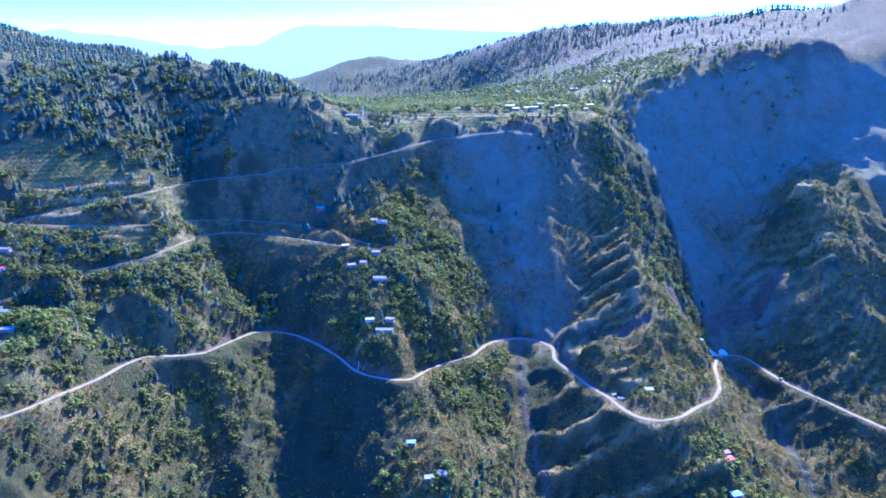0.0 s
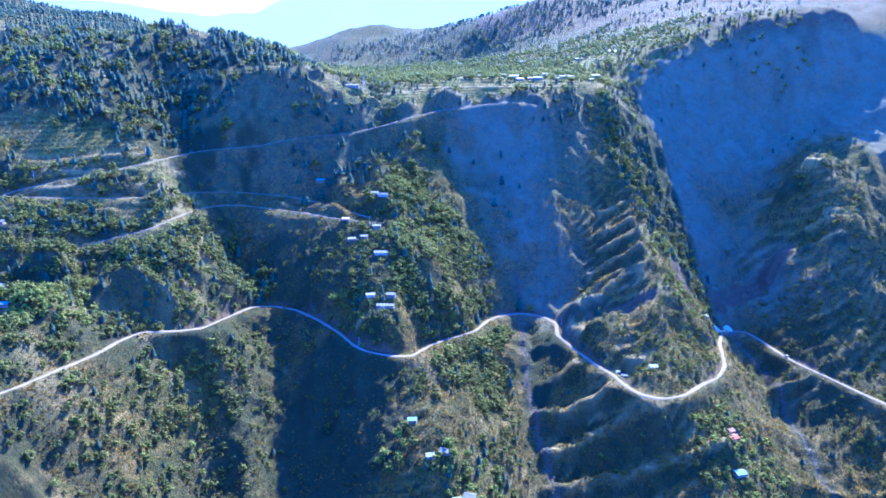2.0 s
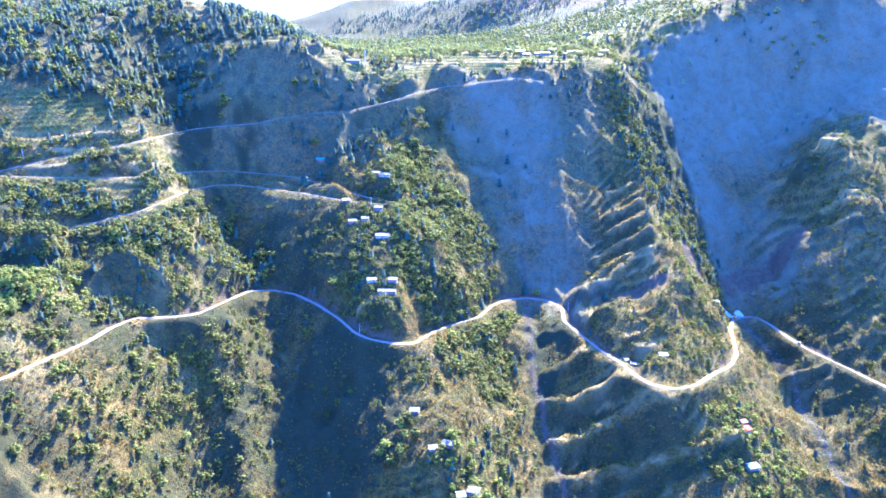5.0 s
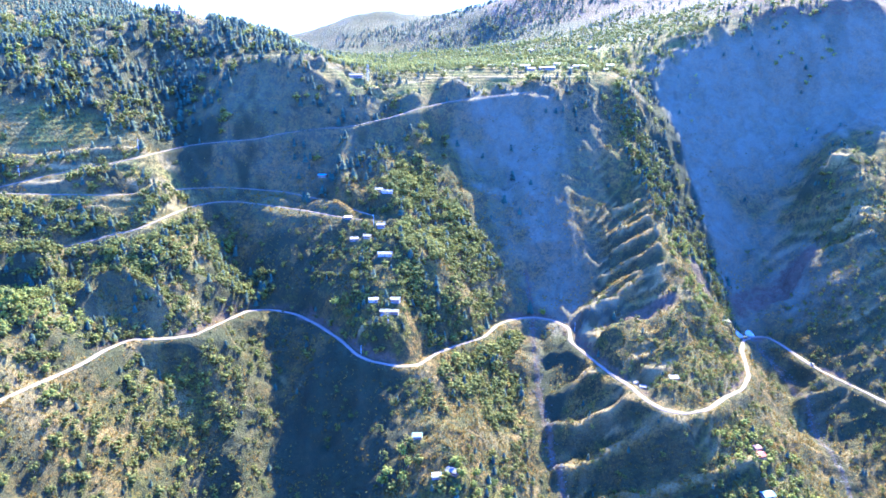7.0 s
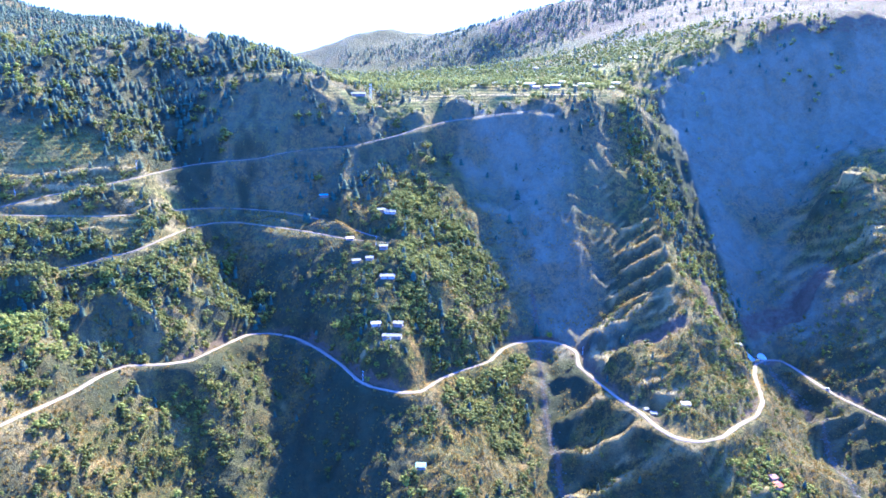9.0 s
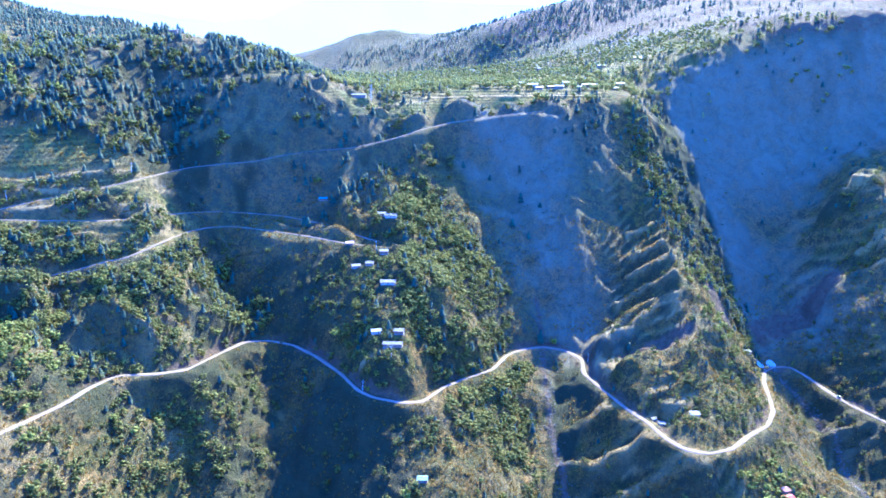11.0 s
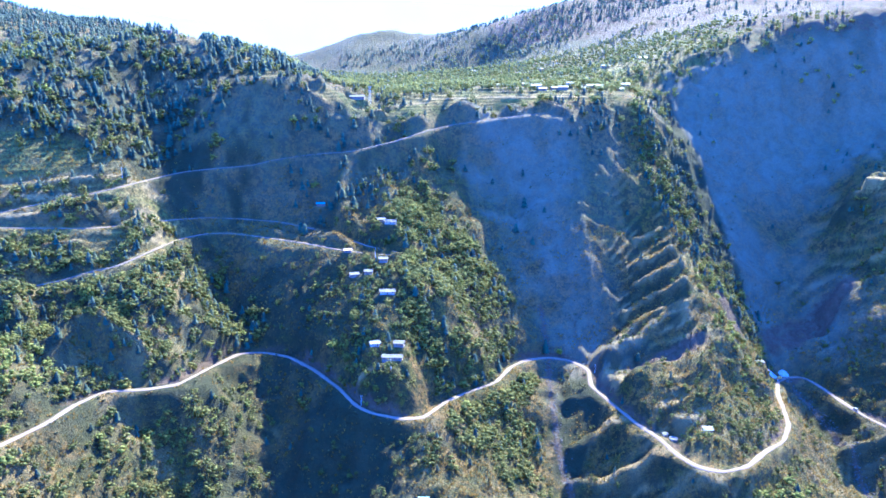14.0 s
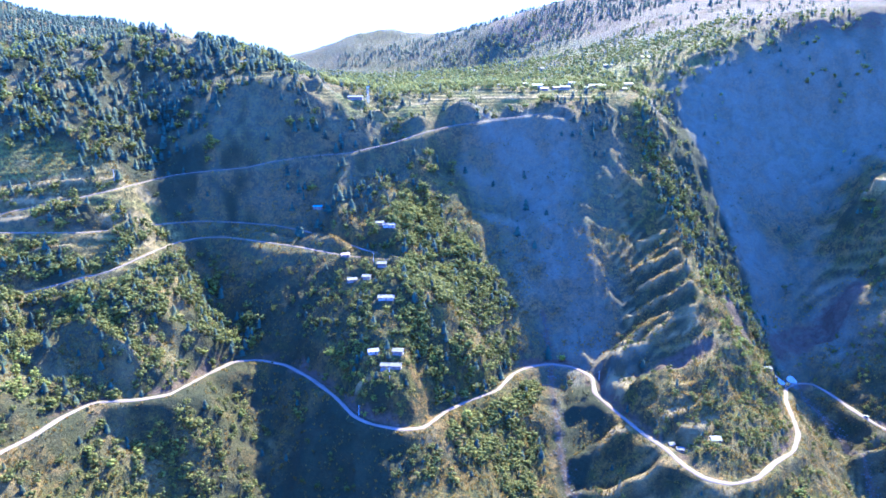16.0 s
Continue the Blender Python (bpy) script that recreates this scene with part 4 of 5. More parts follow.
def clear_of(x, y, roads=4.0):
    """Places that stand off the roads, the houses and the stream beds."""
    ok = np.ones(len(x), bool)
    for k in range(0, len(x), 4000):
        d2 = (x[k:k + 4000, None] - ROAD_POINTS[None, :, 0]) ** 2 + (y[k:k + 4000, None] - ROAD_POINTS[None, :, 1]) ** 2
        ok[k:k + 4000] = d2.min(1) > roads * roads
        if roads > 3.5:  # the slope right below a track is kept open
            d2 = (x[k:k + 4000, None] - ROAD_POINTS[None, :, 0]) ** 2 + (y[k:k + 4000, None] - ROAD_POINTS[None, :, 1] + 7) ** 2
            ok[k:k + 4000] &= d2.min(1) > 49 * (grain(x[k:k + 4000], y[k:k + 4000], 30, 44) + 1.1).clip(0, 1)
    for hx, hy, wide, deep, turn in PADS:
        c, s = math.cos(radians(turn)), math.sin(radians(turn))
        u, v = (x - hx) * c + (y - hy) * s, -(x - hx) * s + (y - hy) * c
        ok &= (np.abs(u) > wide / 2 + 1.5) | (v > deep / 2 + 2) | (v < -deep / 2 - 3.5)
    for line in (BED_MIDDLE[4:], BED_EAST[4:]):
        d, _ = near_line(x, y, line, 12)
        ok &= d > 8
    for cx, cy, rx, ry, turn in SCARS:
        ok &= spot(x, y, cx, cy, rx, ry, turn) < 0.5
    return ok


CLEARINGS = [(-72, 864, 60, 15, 14, 0.85), (10, 906, 60, 12, 12, 0.7), (100, 925, 80, 12, 0, 0.6), (-335, 692, 78, 22, 8, 0.6), (-318, 632, 46, 11, 12, 0.6), (186, 712, 26, 55, 4, 0.7), (438, 828, 12, 9, 0, 0.7), (47, 746, 80, 24, -54, 0.45)]  # open terraces


def plant(zones, box, cell):
    """Trees drawn from the zones' spacing on a jittered grid: place, height and whether it is a pine."""
    x0, x1, y0, y1 = box
    x, y = np.meshgrid(np.arange(x0, x1, cell), np.arange(y0, y1, cell))
    x, y = x.ravel() + plant_rng.uniform(-0.5, 0.5, x.size) * cell, y.ravel() + plant_rng.uniform(-0.5, 0.5, x.size) * cell
    chance, share, lo, hi = (np.zeros(len(x)) for _ in range(4))
    for cx, cy, rx, ry, turn, spacing, pines, h0, h1 in zones:
        p = spot(x, y, cx, cy, rx, ry, turn, 0.35) * (cell / spacing) ** 2 * np.clip(1 + 0.9 * grain(x, y, 22, 31), 0.1, 2)
        m = p > chance
        chance[m], share[m], lo[m], hi[m] = p[m], pines, h0, h1
    for cx, cy, rx, ry, turn, share_cut in CLEARINGS:
        chance *= 1 - share_cut * spot(x, y, cx, cy, rx, ry, turn)
    edge = np.interp(y, [690, 697, 732, 747, 764, 782, 805, 860], [60, 56, 36, 11, -9, -27, -52, -60])  # few trees on the bare wall east of the middle spur
    chance = chance * np.where((y > 690) & (y < 860) & (x > edge + 7) & (x < 150), 0.18, 1.0)
    chance = chance * (1 - 0.9 * spot(x, y, 340, 900, 85, 120, 0, 0.3)) * (1 - 0.8 * spot(x, y, -82, 490, 40, 50, 0, 0.3))
    m = plant_rng.random(len(x)) < chance
    x, y, share, lo, hi = x[m], y[m], share[m], lo[m], hi[m]
    m = clear_of(x, y)
    x, y, share, lo, hi = x[m], y[m], share[m], lo[m], hi[m]
    tall = lo + (hi - lo) * plant_rng.beta(2, 2.2, len(x))
    return np.c_[x, y, height(x, y) - 0.25], tall, plant_rng.random(len(x)) < share


NEAR_ZONES = WOODS_WEST + WOODS_MIDDLE + WOODS_EAST + WOODS_RIM + STRAY
places, tall, pine = plant(NEAR_ZONES, (-490, 500, 365, 1085), 4.5)


def tree_template(name, shape, material):
    (cv, cf), (tv, tf) = shape
    root = new(name)
    for part_name, v, f, mat in (("trunk", tv, tf, BARK), ("crown", cv, cf, material)):
        ob = new(part_name, mesh_from(part_name, v, f, mat))
        ob.parent = root
    return root


def stand_tree(template, p, size, turn, wide):
    m = Matrix.Translation(p) @ Matrix.Rotation(turn, 4, "Z")
    tree = copy_thing(template, m)
    tree.scale = (size * wide, size * wide, size)
    return tree


def single_trees(mask, shapes, material, name, label, group, most):
    """The trees that stand nearest to the flight, each a thing of its own."""
    pick = np.nonzero(mask)[0]
    pick = pick[np.argsort(places[pick, 1])][:most]
    templates = [tagged(tree_template(name, shape, material), label, "tree", group) for shape in shapes]
    for n, k in enumerate(pick):
        stand_tree(templates[n % len(templates)], Vector(places[k]), float(tall[k]), float(plant_rng.uniform(0, 6.28)), float(plant_rng.uniform(0.85, 1.15)))
    for t in templates:
        for o in (*t.children_recursive, t):
            bpy.data.objects.remove(o)
    return pick


def lone_tree(x, y, size, shape, material, label):
    template = tree_template("tree", shape, material)
    tree = stand_tree(template, Vector((x, y, float(height(np.array([float(x)]), np.array([float(y)]))[0]) - 0.2)), size, x * 0.37, 1.0)
    tagged(tree, label, "tree")
    for o in (*template.children_recursive, template):
        bpy.data.objects.remove(o)


lone_tree(82, 686, 15, PINES[1], NEEDLES, "tall dark conifer standing above the track bend")
lone_tree(-270, 584, 11, BROAD[0], FRESH, "bright green broadleaf tree alone among dark scrub")
lone_tree(-93, 592, 8, BROAD[2], FRESH, "small bright green tree above the dusty track")
fresh = np.zeros(len(places))
for cx, cy, rx, ry in ((-305, 492, 42, 40), (-415, 765, 34, 18), (-36, 462, 20, 28), (28, 430, 30, 40), (238, 480, 30, 40), (235, 690, 18, 60)):
    fresh = np.maximum(fresh, spot(places[:, 0], places[:, 1], cx, cy, rx, ry))
fresh = (fresh > 0.5) & (plant_rng.random(len(places)) < 0.7) | (plant_rng.random(len(places)) < 0.03)
taken = np.zeros(len(places), bool)
taken[single_trees(pine, PINES, NEEDLES, "pine_tree", "dark green conifer standing on the steep slope", "pines on the lower slopes", 290)] = True
taken[single_trees(~pine & fresh, BROAD, FRESH, "broadleaf_tree", "bright green broadleaf tree on the hillside", "bright green trees", 140)] = True
taken[single_trees(~pine & ~fresh, BROAD, LEAVES, "broadleaf_tree", "olive green broadleaf tree on the hillside", "olive green trees", 160)] = True
for low, high, where in ((365, 560, "the lower slopes"), (560, 740, "the middle slopes"), (740, 900, "the upper slopes"), (900, 1085, "the plateau's edge")):
    m = ~taken & (places[:, 1] >= low) & (places[:, 1] < high)
    scatter("conifer_wood", SMALL_PINES, places[m & pine], tall[m & pine], NEEDLES, "dark green conifer wood on " + where, "trees")
    scatter("broadleaf_wood", SMALL_BROAD, places[m & ~pine & ~fresh], tall[m & ~pine & ~fresh], ORCHARD if low > 800 else LEAVES, "olive green broadleaf trees on " + where, "trees")
    scatter("fresh_wood", SMALL_BROAD, places[m & ~pine & fresh], tall[m & ~pine & fresh], FRESH, "bright green broadleaf trees on " + where, "trees")
p2, t2, pine2 = plant(WOODS_FAR, (-620, 420, 1085, 2200), 8.0)
scatter("plateau_orchard", FAR_BROAD, p2[~pine2], t2[~pine2], ORCHARD, "yellow-green trees between the fields of the plateau", "trees")
scatter("plateau_pines", FAR_PINES, p2[pine2], t2[pine2], NEEDLES, "dark conifers on the plateau behind the rim", "trees")
p3, t3, pine3 = plant(WOODS_SLOPES, (-1300, 1100, 1085, 2500), 10.0)
scatter("mountain_forest", FAR_PINES, p3, t3, NEEDLES, "distant conifer forest on the mountain slopes", "trees")


def build_bushes():
    cell = 3.6
    x, y = np.meshgrid(np.arange(-480, 490, cell), np.arange(368, 930, cell))
    x, y = x.ravel() + plant_rng.uniform(-0.6, 0.6, x.size) * cell, y.ravel() + plant_rng.uniform(-0.6, 0.6, x.size) * cell
    lush = np.clip(spot(x, y, -230, 500, 190, 170, 0, 0.6) + spot(x, y, 10, 460, 70, 130, 0, 0.5) + spot(x, y, 220, 540, 110, 130, 0, 0.5) + spot(x, y, 390, 620, 80, 150, 0, 0.5), 0, 1)
    chance = (1 - 0.8 * spot(x, y, 340, 860, 85, 100, 0, 0.3)) * 0.06 + (0.45 + 0.1 * lush) * np.clip(grain(x, y, 10, 41) + 0.5 * grain(x, y, 45, 42) + 0.05, 0, 1)
    m = plant_rng.random(len(x)) < chance
    x, y, lush_at = x[m], y[m], lush[m]
    m = clear_of(x, y, 3.4)
    x, y, lush_at = x[m], y[m], lush_at[m]
    size = 1.0 + 2.4 * plant_rng.beta(1.6, 2.6, len(x)) * np.where(plant_rng.random(len(x)) < 0.15, 1.5, 1.0)
    scatter("bushes", BUSHES, np.c_[x, y, height(x, y) - 0.1], size, SCRUB, "low scrub and tussocks over the grassy slopes", "bushes")
    m = plant_rng.random(len(x)) < 0.26 * lush_at * np.clip(1 + 1.4 * grain(x, y, 25, 43), 0, 2)
    x, y = x[m] + plant_rng.uniform(-2, 2, m.sum()), y[m] + plant_rng.uniform(-2, 2, m.sum())
    m = clear_of(x, y, 5.0)
    x, y = x[m], y[m]
    scatter("shrubs", SMALL_BROAD, np.c_[x, y, height(x, y) - 0.4], plant_rng.uniform(2.2, 5.5, len(x)), LEAVES, "rounded dark green shrubs on the lower slopes", "shrubs")


build_bushes()


def tuft_shape(r):
    """A tussock: a spray of blades leaning outwards."""
    pieces = []
    for k in range(6):
        a = k * 1.047 + r.uniform(-0.3, 0.3)
        side = np.array([-math.sin(a), math.cos(a), 0]) * r.uniform(0.2, 0.32)
        out = np.array([math.cos(a), math.sin(a), 0])
        pieces.append((np.array([out * 0.08 - side, out * 0.08 + side, out * r.uniform(0.35, 0.7) + np.array([0, 0, r.uniform(0.55, 1.0)])]), np.array([(0, 1, 2)])))
    return join(pieces)


def build_tussocks():
    """Coarse grass standing in tufts over the open slopes."""
    r = np.random.default_rng(31)
    n = 95000
    x, y = r.uniform(-440, 470, n), 368 + 420 * r.random(n) ** 1.25
    i, j = np.searchsorted(XS, x).clip(0, len(XS) - 1), np.searchsorted(YS, y).clip(0, len(YS) - 1)
    brush_shade = BRUSH_SHADE.reshape(HEIGHT.shape)[j, i]
    bare = BARE.reshape(HEIGHT.shape)[j, i]
    haze_straw = HAZE_STRAW.reshape(HEIGHT.shape)[j, i]
    m = r.random(n) < np.clip(0.65 + 0.8 * grain(x, y, 16, 51), 0.05, 1) * (1 - 0.8 * brush_shade) * (1 - bare) * (1 - 0.7 * haze_straw)
    x, y = x[m], y[m]
    m = clear_of(x, y, 3.0)
    x, y = x[m], y[m]
    shapes = [tuft_shape(r) for _ in range(6)]
    scatter("tussocks", shapes, np.c_[x, y, height(x, y) - 0.1], r.uniform(0.7, 2.0, len(x)), TUSSOCK, "golden and green tussocks of coarse grass", "grass")


build_tussocks()


def build_stones():
    """Boulders and rubble in the stream beds."""
    r = np.random.default_rng(5)
    spots = []
    for line, wide in ((BED_MIDDLE[4:], 6.0), (BED_EAST[5:], 5.0)):
        p = smooth(line, 1.0)
        for q in p:
            for _ in range(4):
                spots.append((q[0] + r.normal(0, wide * 0.5), q[1] + r.normal(0, 1.0), r.uniform(0.25, 1.0) ** 1.5))
    spots = np.array(spots)
    shapes = [(ICO_V * r.uniform(0.7, 1.2, (12, 1)) * np.array([1, 0.8, 0.6]), ICO_F) for _ in range(5)]
    scatter("boulders", shapes, np.c_[spots[:, 0], spots[:, 1], height(spots[:, 0], spots[:, 1])], spots[:, 2], STONES, "grey boulders and gravel in the stream bed", "stones")


build_stones()

# ---- houses ----
ROOFS = {"tin": tin_material("bright_tin", (0.088, 0.078, 0.064), 0.1), "grey": tin_material("dull_tin", (0.15, 0.145, 0.135), 0.2), "green": tin_material("green_tin", (0.13, 0.18, 0.15), 0.1),
         "red": tin_material("red_tin", (0.24, 0.030, 0.010), 0.0), "rust": tin_material("rusty_tin", (0.34, 0.24, 0.19), 0.2), "pink": tin_material("pink_tin", (0.18, 0.075, 0.05), 0.0)}
ROOF_WORDS = {"tin": "bright tin roof", "grey": "dull grey tin roof", "green": "pale green tin roof", "red": "orange-red roof", "rust": "rusty brown tin roof", "pink": "faded pink roof"}
MUD = plain_material("mud_plaster", (0.17, 0.125, 0.08), 0.95)
WHITEWASH = plain_material("whitewash", (0.34, 0.29, 0.22), 0.9)
STONE_BASE = plain_material("stone_plinth", (0.17, 0.145, 0.115), 0.95, grain=1.5)
TIMBER = plain_material("dark_timber", (0.12, 0.08, 0.055), 0.8)
GLASS = plain_material("window_pane", (0.05, 0.06, 0.08), 0.1, 0.0, 0.8, spread=0.1)


def box_into(bm, x0, x1, y0, y1, z0, z1):
    v = [bm.verts.new(p) for p in itertools.product((x0, x1), (y0, y1), (z0, z1))]
    for a, b, c, d in ((0, 1, 3, 2), (4, 6, 7, 5), (0, 4, 5, 1), (2, 3, 7, 6), (0, 2, 6, 4), (1, 5, 7, 3)):
        bm.faces.new((v[a], v[b], v[c], v[d]))


def part(name, bm, material, parent, label=""):
    """Links a bmesh as one mesh under a thing or under a part."""
    bmesh.ops.recalc_face_normals(bm, faces=bm.faces)
    mesh = bpy.data.meshes.new(name)
    bm.to_mesh(mesh)
    bm.free()
    mesh.materials.append(material)
    ob = new(name, mesh)
    ob.parent = parent
    if label:
        tagged(ob, label)
    return ob


def boxes(*sizes):
    bm = bmesh.new()
    for s in sizes:
        box_into(bm, *s)
    return bm


def build_house(x, y, wide, deep, tall, turn, roof):
    wide, deep = wide * 0.78, deep * 0.8
    root = new("house")
    z = float(height(np.array([x]), np.array([y]))[0])
    root.matrix_basis = pose(x, y, z, 0, 0, turn)
    plaster = WHITEWASH if (int(x * 7 + y) % 3 == 0) else MUD
    w, d, t = wide / 2, deep / 2, 0.35
    part("plinth", boxes((-w - 0.3, w + 0.3, -d - 0.3, d + 0.3, -1.6, 0.35)), STONE_BASE, root)
    # walls with openings towards the valley
    bays = max(2, int(wide / 3.2))
    step = wide / bays
    slots = [(-w + step * (k + 0.5)) for k in range(bays)]
    door_at = bays // 2
    walls = [(-w, -w + t, -d, d, 0.35, tall), (w - t, w, -d, d, 0.35, tall), (-w, w, d - t, d, 0.35, tall)]
    edge = -w
    for k, cx in enumerate(slots):
        half, sill, head = (0.55, 0.35, 2.35) if k == door_at else (0.5, 1.25, 2.25)
        walls += [(edge, cx - half, -d, -d + t, 0.35, tall), (cx - half, cx + half, -d, -d + t, head, tall)]
        if sill > 0.4:
            walls.append((cx - half, cx + half, -d, -d + t, 0.35, sill))
        edge = cx + half
    walls.append((edge, w, -d, -d + t, 0.35, tall))
    part("wall", boxes(*walls), plaster, root, "mud-plastered wall" if plaster == MUD else "whitewashed wall")
    for k, cx in enumerate(slots):
        if k == door_at:
            door = part("door", boxes((cx - 0.53, cx + 0.53, -d + 0.12, -d + 0.2, 0.36, 2.33)), TIMBER, root, "dark wooden door")
            part("handle", boxes((cx + 0.35, cx + 0.42, -d + 0.05, -d + 0.12, 1.3, 1.45)), STONE_BASE, door)
        else:
            window = part("window", boxes((cx - 0.5, cx - 0.42, -d + 0.1, -d + 0.2, 1.25, 2.25), (cx + 0.42, cx + 0.5, -d + 0.1, -d + 0.2, 1.25, 2.25), (cx - 0.42, cx + 0.42, -d + 0.1, -d + 0.2, 2.17, 2.25),
                                          (cx - 0.42, cx + 0.42, -d + 0.1, -d + 0.2, 1.25, 1.33), (cx - 0.04, cx + 0.04, -d + 0.1, -d + 0.2, 1.33, 2.17)), TIMBER, root)
            part("pane", boxes((cx - 0.42, cx - 0.04, -d + 0.14, -d + 0.16, 1.33, 2.17), (cx + 0.04, cx + 0.42, -d + 0.14, -d + 0.16, 1.33, 2.17)), GLASS, window)
    # low gabled sheet roof with eaves over a front veranda
    rise, over = deep * 0.16, 0.6
    bm = bmesh.new()
    front, back, ridge = -d - 1.1, d + over, tall + rise + 0.1
    eave_f, eave_b = ridge - rise * (-front / d), ridge - rise * (back / d)
    profile = [(front, eave_f), (0, ridge), (back, eave_b), (back, eave_b - 0.12), (0, ridge - 0.12), (front, eave_f - 0.12)]
    ends = [[bm.verts.new((sx * (w + over), py, pz)) for py, pz in profile] for sx in (-1, 1)]
    for k in range(6):
        bm.faces.new((ends[0][k], ends[0][(k + 1) % 6], ends[1][(k + 1) % 6], ends[1][k]))
    for e in ends:
        bm.faces.new((e[0], e[1], e[4], e[5]))
        bm.faces.new((e[1], e[2], e[3], e[4]))
    sheet = part("roof", bm, ROOFS[roof], root, ROOF_WORDS[roof])
    part("ridge_cap", boxes((-w - over, w + over, -0.18, 0.18, ridge - 0.04, ridge + 0.05)), ROOFS["grey"], sheet)
    bm = bmesh.new()
    for sx in (-1, 1):
        v = [bm.verts.new((sx * (w - 0.02), py, pz)) for py, pz in ((-d, tall), (d, tall), (0, tall + rise - 0.05))]
        q = [bm.verts.new((sx * (w - t), py, pz)) for py, pz in ((-d, tall), (d, tall), (0, tall + rise - 0.05))]
        bm.faces.new(v)
        bm.faces.new(q)
        for k in range(3):
            bm.faces.new((v[k], v[(k + 1) % 3], q[(k + 1) % 3], q[k]))
    part("gable", bm, plaster, root)
    for k in range(bays + 1):
        px = -w + 0.1 + (wide - 0.2) * k / bays
        part("post", boxes((px - 0.08, px + 0.08, -d - 1.0, -d - 0.86, -1.2, eave_f - 0.1 + 0.04)), TIMBER, root)
    tagged(root, "low " + ("whitewashed" if plaster == WHITEWASH else "mud-walled") + " hill house with a " + ROOF_WORDS[roof], "house", "hill houses")


for entry in HOUSES:
    build_house(*entry)

# ---- vehicles, poles and other small things ----
YELLOW = plain_material("yellow_paint", (0.55, 0.33, 0.04), 0.5)
WHITE_PAINT = plain_material("white_paint", (0.40, 0.38, 0.34), 0.35, spread=0.08)
DARK_PAINT = plain_material("dark_paint", (0.05, 0.06, 0.07), 0.35)
RUBBER = plain_material("rubber", (0.03, 0.03, 0.032), 0.85)
STEEL = plain_material("dull_steel", (0.30, 0.30, 0.31), 0.5, 0.6)
CONCRETE = plain_material("pale_concrete", (0.46, 0.45, 0.43), 0.9)
RUBBLE = plain_material("pale_rubble", (0.32, 0.27, 0.20), 0.95, grain=1.2, spread=0.4)
THATCH = plain_material("dry_hay", (0.40, 0.31, 0.14), 0.95)


def ground_at(x, y):
    return float(height(np.array([float(x)]), np.array([float(y)]))[0])


def prism_into(bm, profile, x0, x1):
    """A side outline in y and z, drawn out from x0 to x1."""
    a, b = [[bm.verts.new((x, y, z)) for y, z in profile] for x in (x0, x1)]
    bm.faces.new(a[::-1])
    bm.faces.new(b)
    for k in range(len(a)):
        m = (k + 1) % len(a)
        bm.faces.new((a[k], a[m], b[m], b[k]))


def wheel_into(bm, x0, x1, y, z, radius, sides=14):
    prism_into(bm, [(y + math.cos(t) * radius, z + math.sin(t) * radius) for t in np.arange(sides) * 2 * math.pi / sides], x0, x1)


def build_jeep(x, y, z, turn, paint, label):
    root = new("jeep")
    root.matrix_basis = pose(x, y, z, 0, 0, turn)
    bm = bmesh.new()
    prism_into(bm, [(-2.0, 0.45), (2.0, 0.45), (2.05, 0.95), (0.75, 1.08), (-2.0, 1.05)], -0.82, 0.82)
    bmesh.ops.bevel(bm, geom=bm.edges[:], offset=0.05, segments=1, affect="EDGES")
    body = part("body", bm, paint, root)
    bm = bmesh.new()
    prism_into(bm, [(-1.95, 1.05), (0.75, 1.08), (0.25, 1.72), (-1.85, 1.74)], -0.76, 0.76)
    bmesh.ops.bevel(bm, geom=bm.edges[:], offset=0.05, segments=1, affect="EDGES")
    part("cabin", bm, paint, root)
    part("windscreen", boxes((-0.66, 0.66, 0.42, 0.62, 1.16, 1.6)), GLASS, root)
    for sx in (-1, 1):
        part("side_window", boxes((sx * 0.75, sx * 0.79, -1.6, 0.2, 1.15, 1.6)), GLASS, root)
        part("headlight", boxes((sx * 0.62 - 0.13, sx * 0.62 + 0.13, 2.0, 2.07, 0.68, 0.88)), WHITE_PAINT, body)
        for wy in (-1.25, 1.25):
            bm = bmesh.new()
            wheel_into(bm, sx * 0.66, sx * 0.9, wy, 0.38, 0.38)
            wheel = part("wheel", bm, RUBBER, root)
            bm = bmesh.new()
            wheel_into(bm, sx * 0.9, sx * 0.92, wy, 0.38, 0.2, 10)
            part("rim", bm, STEEL, wheel)
    part("bumper", boxes((-0.85, 0.85, 2.02, 2.14, 0.42, 0.6)), STEEL, root)
    tagged(root, label, "car")


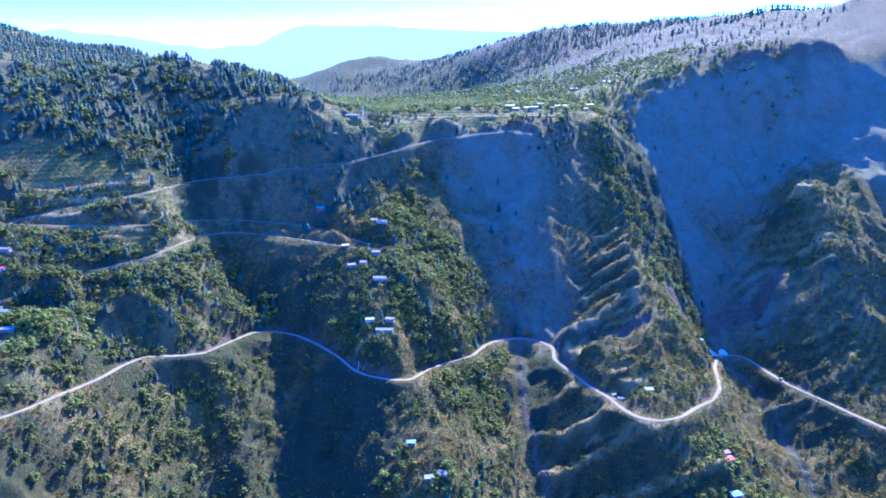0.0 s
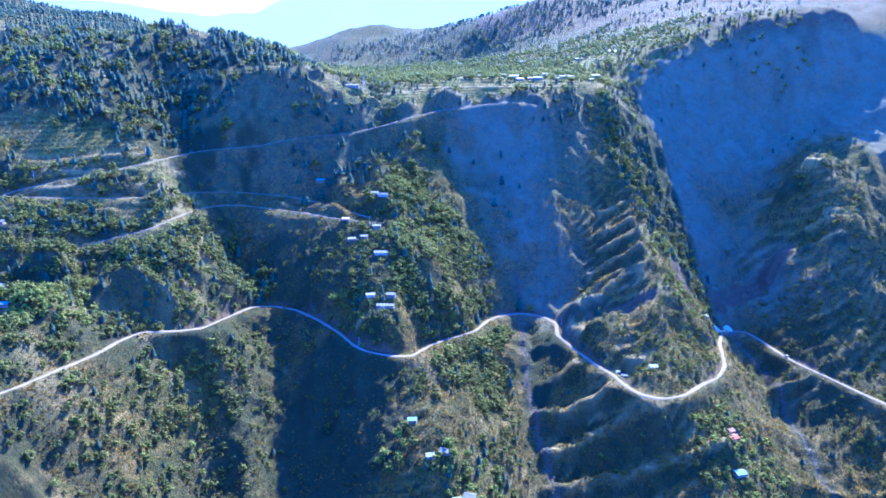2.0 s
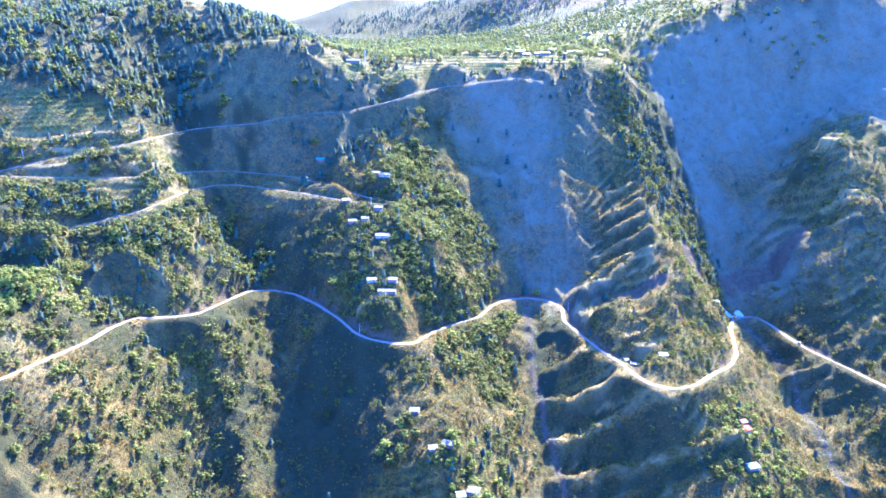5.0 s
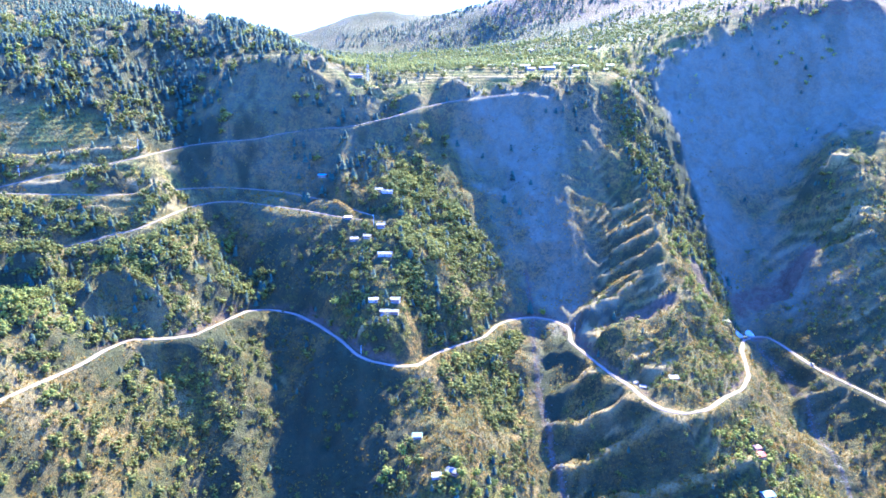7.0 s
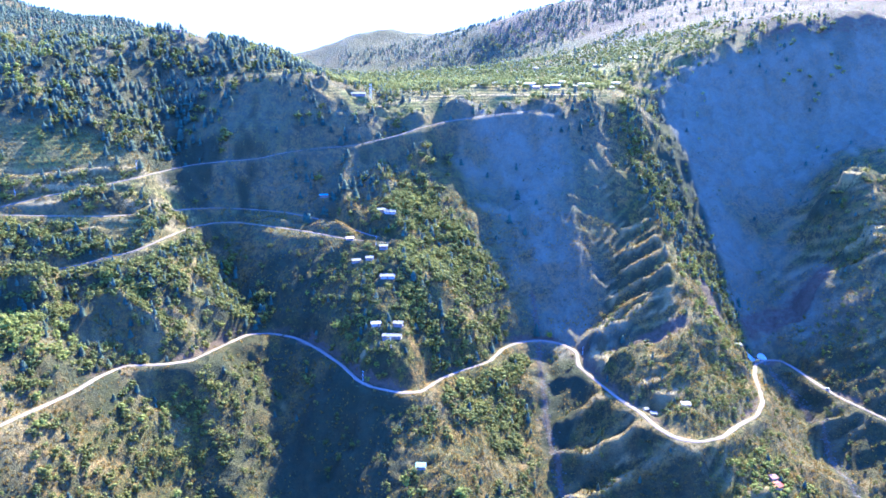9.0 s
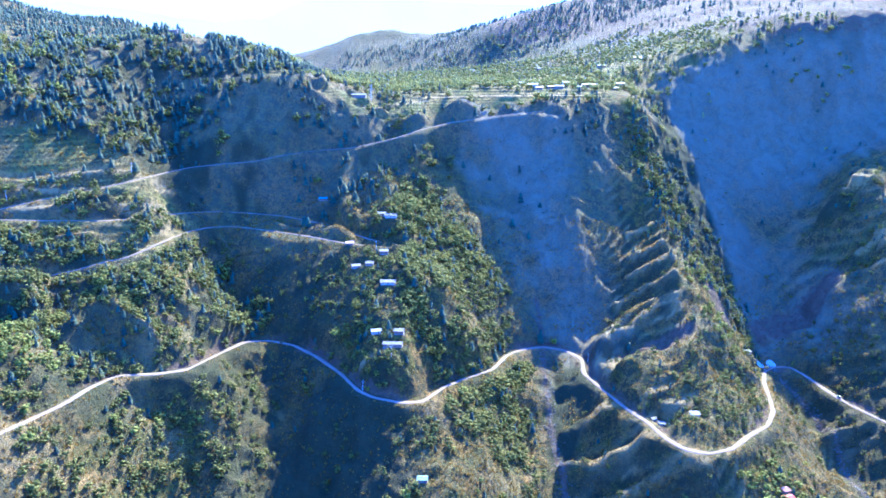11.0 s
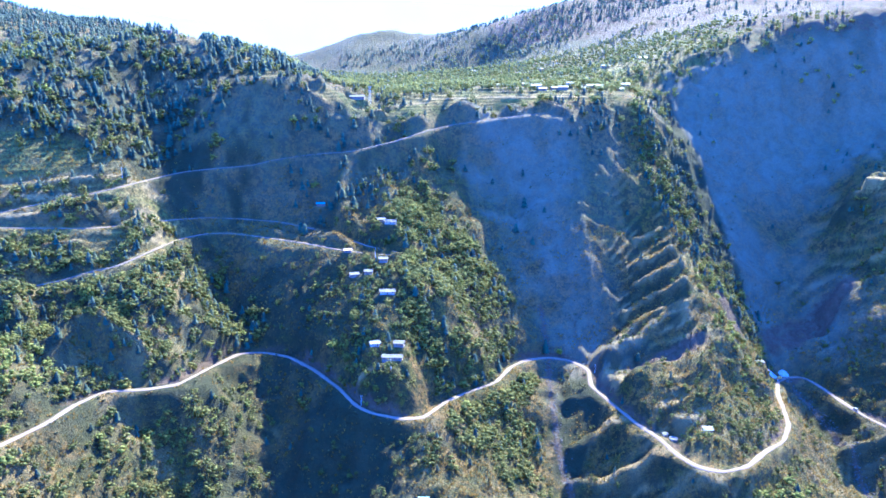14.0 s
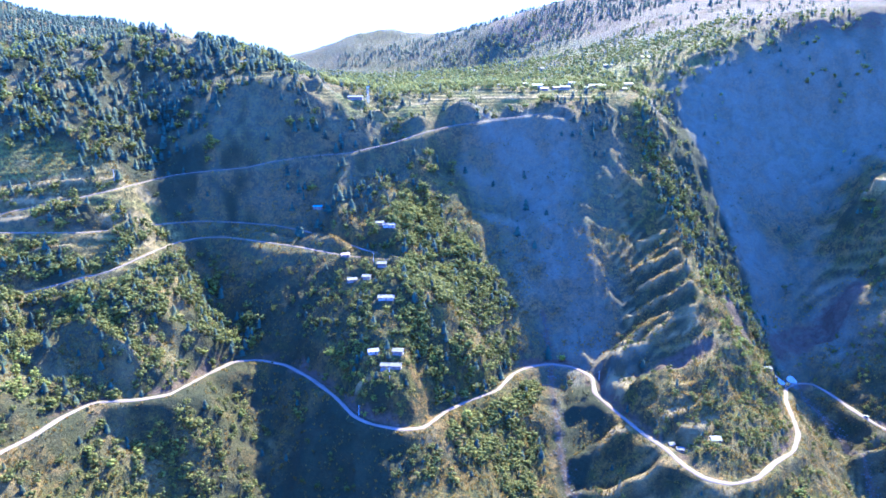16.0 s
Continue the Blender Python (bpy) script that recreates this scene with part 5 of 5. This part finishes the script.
def build_digger(x, y, z, turn):
    root = new("excavator")
    root.matrix_basis = pose(x, y, z, 0, 0, turn)
    for sx in (-1, 1):
        bm = bmesh.new()
        prism_into(bm, [(-1.9, 0.2), (-1.6, 0.0), (1.6, 0.0), (1.9, 0.2), (1.9, 0.6), (1.6, 0.85), (-1.6, 0.85), (-1.9, 0.6)], sx * 0.8, sx * 1.35)
        part("track", bm, RUBBER, root)
    part("undercarriage", boxes((-0.8, 0.8, -1.0, 1.0, 0.4, 0.95)), STEEL, root)
    bm = bmesh.new()
    prism_into(bm, [(-2.3, 1.0), (1.1, 1.0), (1.1, 1.5), (-1.2, 2.1), (-2.3, 2.0)], -1.3, 1.3)
    bmesh.ops.bevel(bm, geom=bm.edges[:], offset=0.06, segments=1, affect="EDGES")
    part("engine_house", bm, YELLOW, root)
    bm = bmesh.new()
    prism_into(bm, [(-0.3, 1.5), (1.2, 1.5), (1.3, 2.2), (0.9, 2.9), (-0.3, 2.9)], -1.3, -0.3)
    cab = part("cab", bm, YELLOW, root)
    part("cab_window", boxes((-1.2, -0.4, 1.12, 1.26, 1.75, 2.6)), GLASS, cab)
    bm = bmesh.new()
    prism_into(bm, [(0.9, 1.3), (1.4, 1.2), (3.6, 3.6), (4.6, 3.9), (4.5, 4.2), (3.3, 4.1)], 0.1, 0.5)
    part("boom", bm, YELLOW, root)
    bm = bmesh.new()
    prism_into(bm, [(4.4, 3.8), (4.8, 4.1), (5.6, 1.4), (5.3, 1.3)], 0.15, 0.45)
    part("arm", bm, YELLOW, root)
    bm = bmesh.new()
    prism_into(bm, [(5.2, 1.5), (5.7, 1.4), (5.5, 0.7), (4.7, 0.5), (4.8, 0.9)], -0.2, 0.8)
    part("bucket", bm, STEEL, root)
    tagged(root, "yellow excavator working on the dusty spoil heap", "excavator")


def build_pole(x, y, tall, leaning, label):
    root = new("utility_pole")
    root.matrix_basis = pose(x, y, ground_at(x, y), 0, leaning, 20)
    bm = bmesh.new()
    bmesh.ops.create_cone(bm, cap_ends=True, segments=8, radius1=0.16, radius2=0.09, depth=tall + 0.8, matrix=Matrix.Translation((0, 0, tall / 2 - 0.4)))
    part("shaft", bm, CONCRETE, root)
    arm = part("crossarm", boxes((-0.9, 0.9, -0.06, 0.06, tall - 0.7, tall - 0.58)), STEEL, root)
    for ix in (-0.8, 0.0, 0.8):
        bm = bmesh.new()
        bmesh.ops.create_cone(bm, cap_ends=True, segments=8, radius1=0.07, radius2=0.05, depth=0.2, matrix=Matrix.Translation((ix, 0, tall - 0.48)))
        part("insulator", bm, WHITE_PAINT, arm)
    tagged(root, label, "pole", "utility poles")


def build_heap(x, y, wide, deep, tall, label):
    """A loose heap of pale dust and stones."""
    r = np.random.default_rng(int(abs(x) + y))
    n = 22
    u, v = np.meshgrid(np.linspace(-1, 1, n), np.linspace(-1, 1, n))
    px, py = x + u.ravel() * wide / 2, y + v.ravel() * deep / 2
    rr = np.clip(1 - np.hypot(u, v).ravel(), 0, 1)
    z = height(px, py) - 0.25 + tall * rr ** 0.8 + (rr > 0) * 0.35 * r.normal(0, 1, n * n) * np.minimum(rr * 3, 1) + (rr > 0) * 0.3
    k = np.arange(n * n).reshape(n, n)
    faces = np.stack([k[:-1, :-1], k[:-1, 1:], k[1:, 1:], k[1:, :-1]], -1).reshape(-1, 4)
    tagged(new("spoil_heap", mesh_from("spoil_heap", np.c_[px, py, z], faces, RUBBLE)), label, "heap")


def build_mast(x, y, tall):
    root = new("phone_mast")
    root.matrix_basis = pose(x, y, ground_at(x, y))
    for sx, sy in ((-1, -1), (1, -1), (1, 1), (-1, 1)):
        bm = bmesh.new()
        bmesh.ops.create_cone(bm, cap_ends=True, segments=6, radius1=0.12, radius2=0.08, depth=tall + 1, matrix=Matrix.Translation((sx * 0.7, sy * 0.7, tall / 2 - 0.5)))
        part("leg", bm, WHITE_PAINT, root)
    for k in range(int(tall / 2)):
        z = 1.0 + 2 * k
        part("brace", boxes((-0.74, 0.74, -0.76, -0.66, z, z + 0.1), (-0.74, 0.74, 0.66, 0.76, z, z + 0.1), (-0.76, -0.66, -0.66, 0.66, z, z + 0.1), (0.66, 0.76, -0.66, 0.66, z, z + 0.1)), WHITE_PAINT, root)
    for sx in (-1, 1):
        part("antenna", boxes((sx * 1.0 - 0.15, sx * 1.0 + 0.15, -0.1, 0.1, tall - 2.2, tall - 0.2)), WHITE_PAINT, root)
    tagged(root, "white lattice phone mast beside the school yard", "mast")


def road_height(x, y):
    line = smooth(ROADS[0][0], 3.0)
    return float(line[np.argmin((line[:, 0] - x) ** 2 + (line[:, 1] - y) ** 2), 2])


build_jeep(340.3, 643, road_height(340, 643) + 0.1, 18, DARK_PAINT, "dark jeep standing on the dusty track")
build_digger(297.5, 694, road_height(297, 694) + 0.05, 140)
build_heap(291, 700, 14, 9, 2.2, "pale dusty spoil heap beside the track bend")
build_heap(306, 705, 10, 7, 1.8, "loose pale rubble heap beside the track bend")
for px, py, tall, lean in ((-294, 712, 9, 1), (-375, 650, 9, -2), (-67, 668, 11, 1), (-45, 547, 9, -1), (-66, 540, 8, 2), (120, 652, 8, 0)):
    build_pole(px, py, tall, lean, "pale concrete utility pole on the slope")
build_mast(-90, 872, 17)
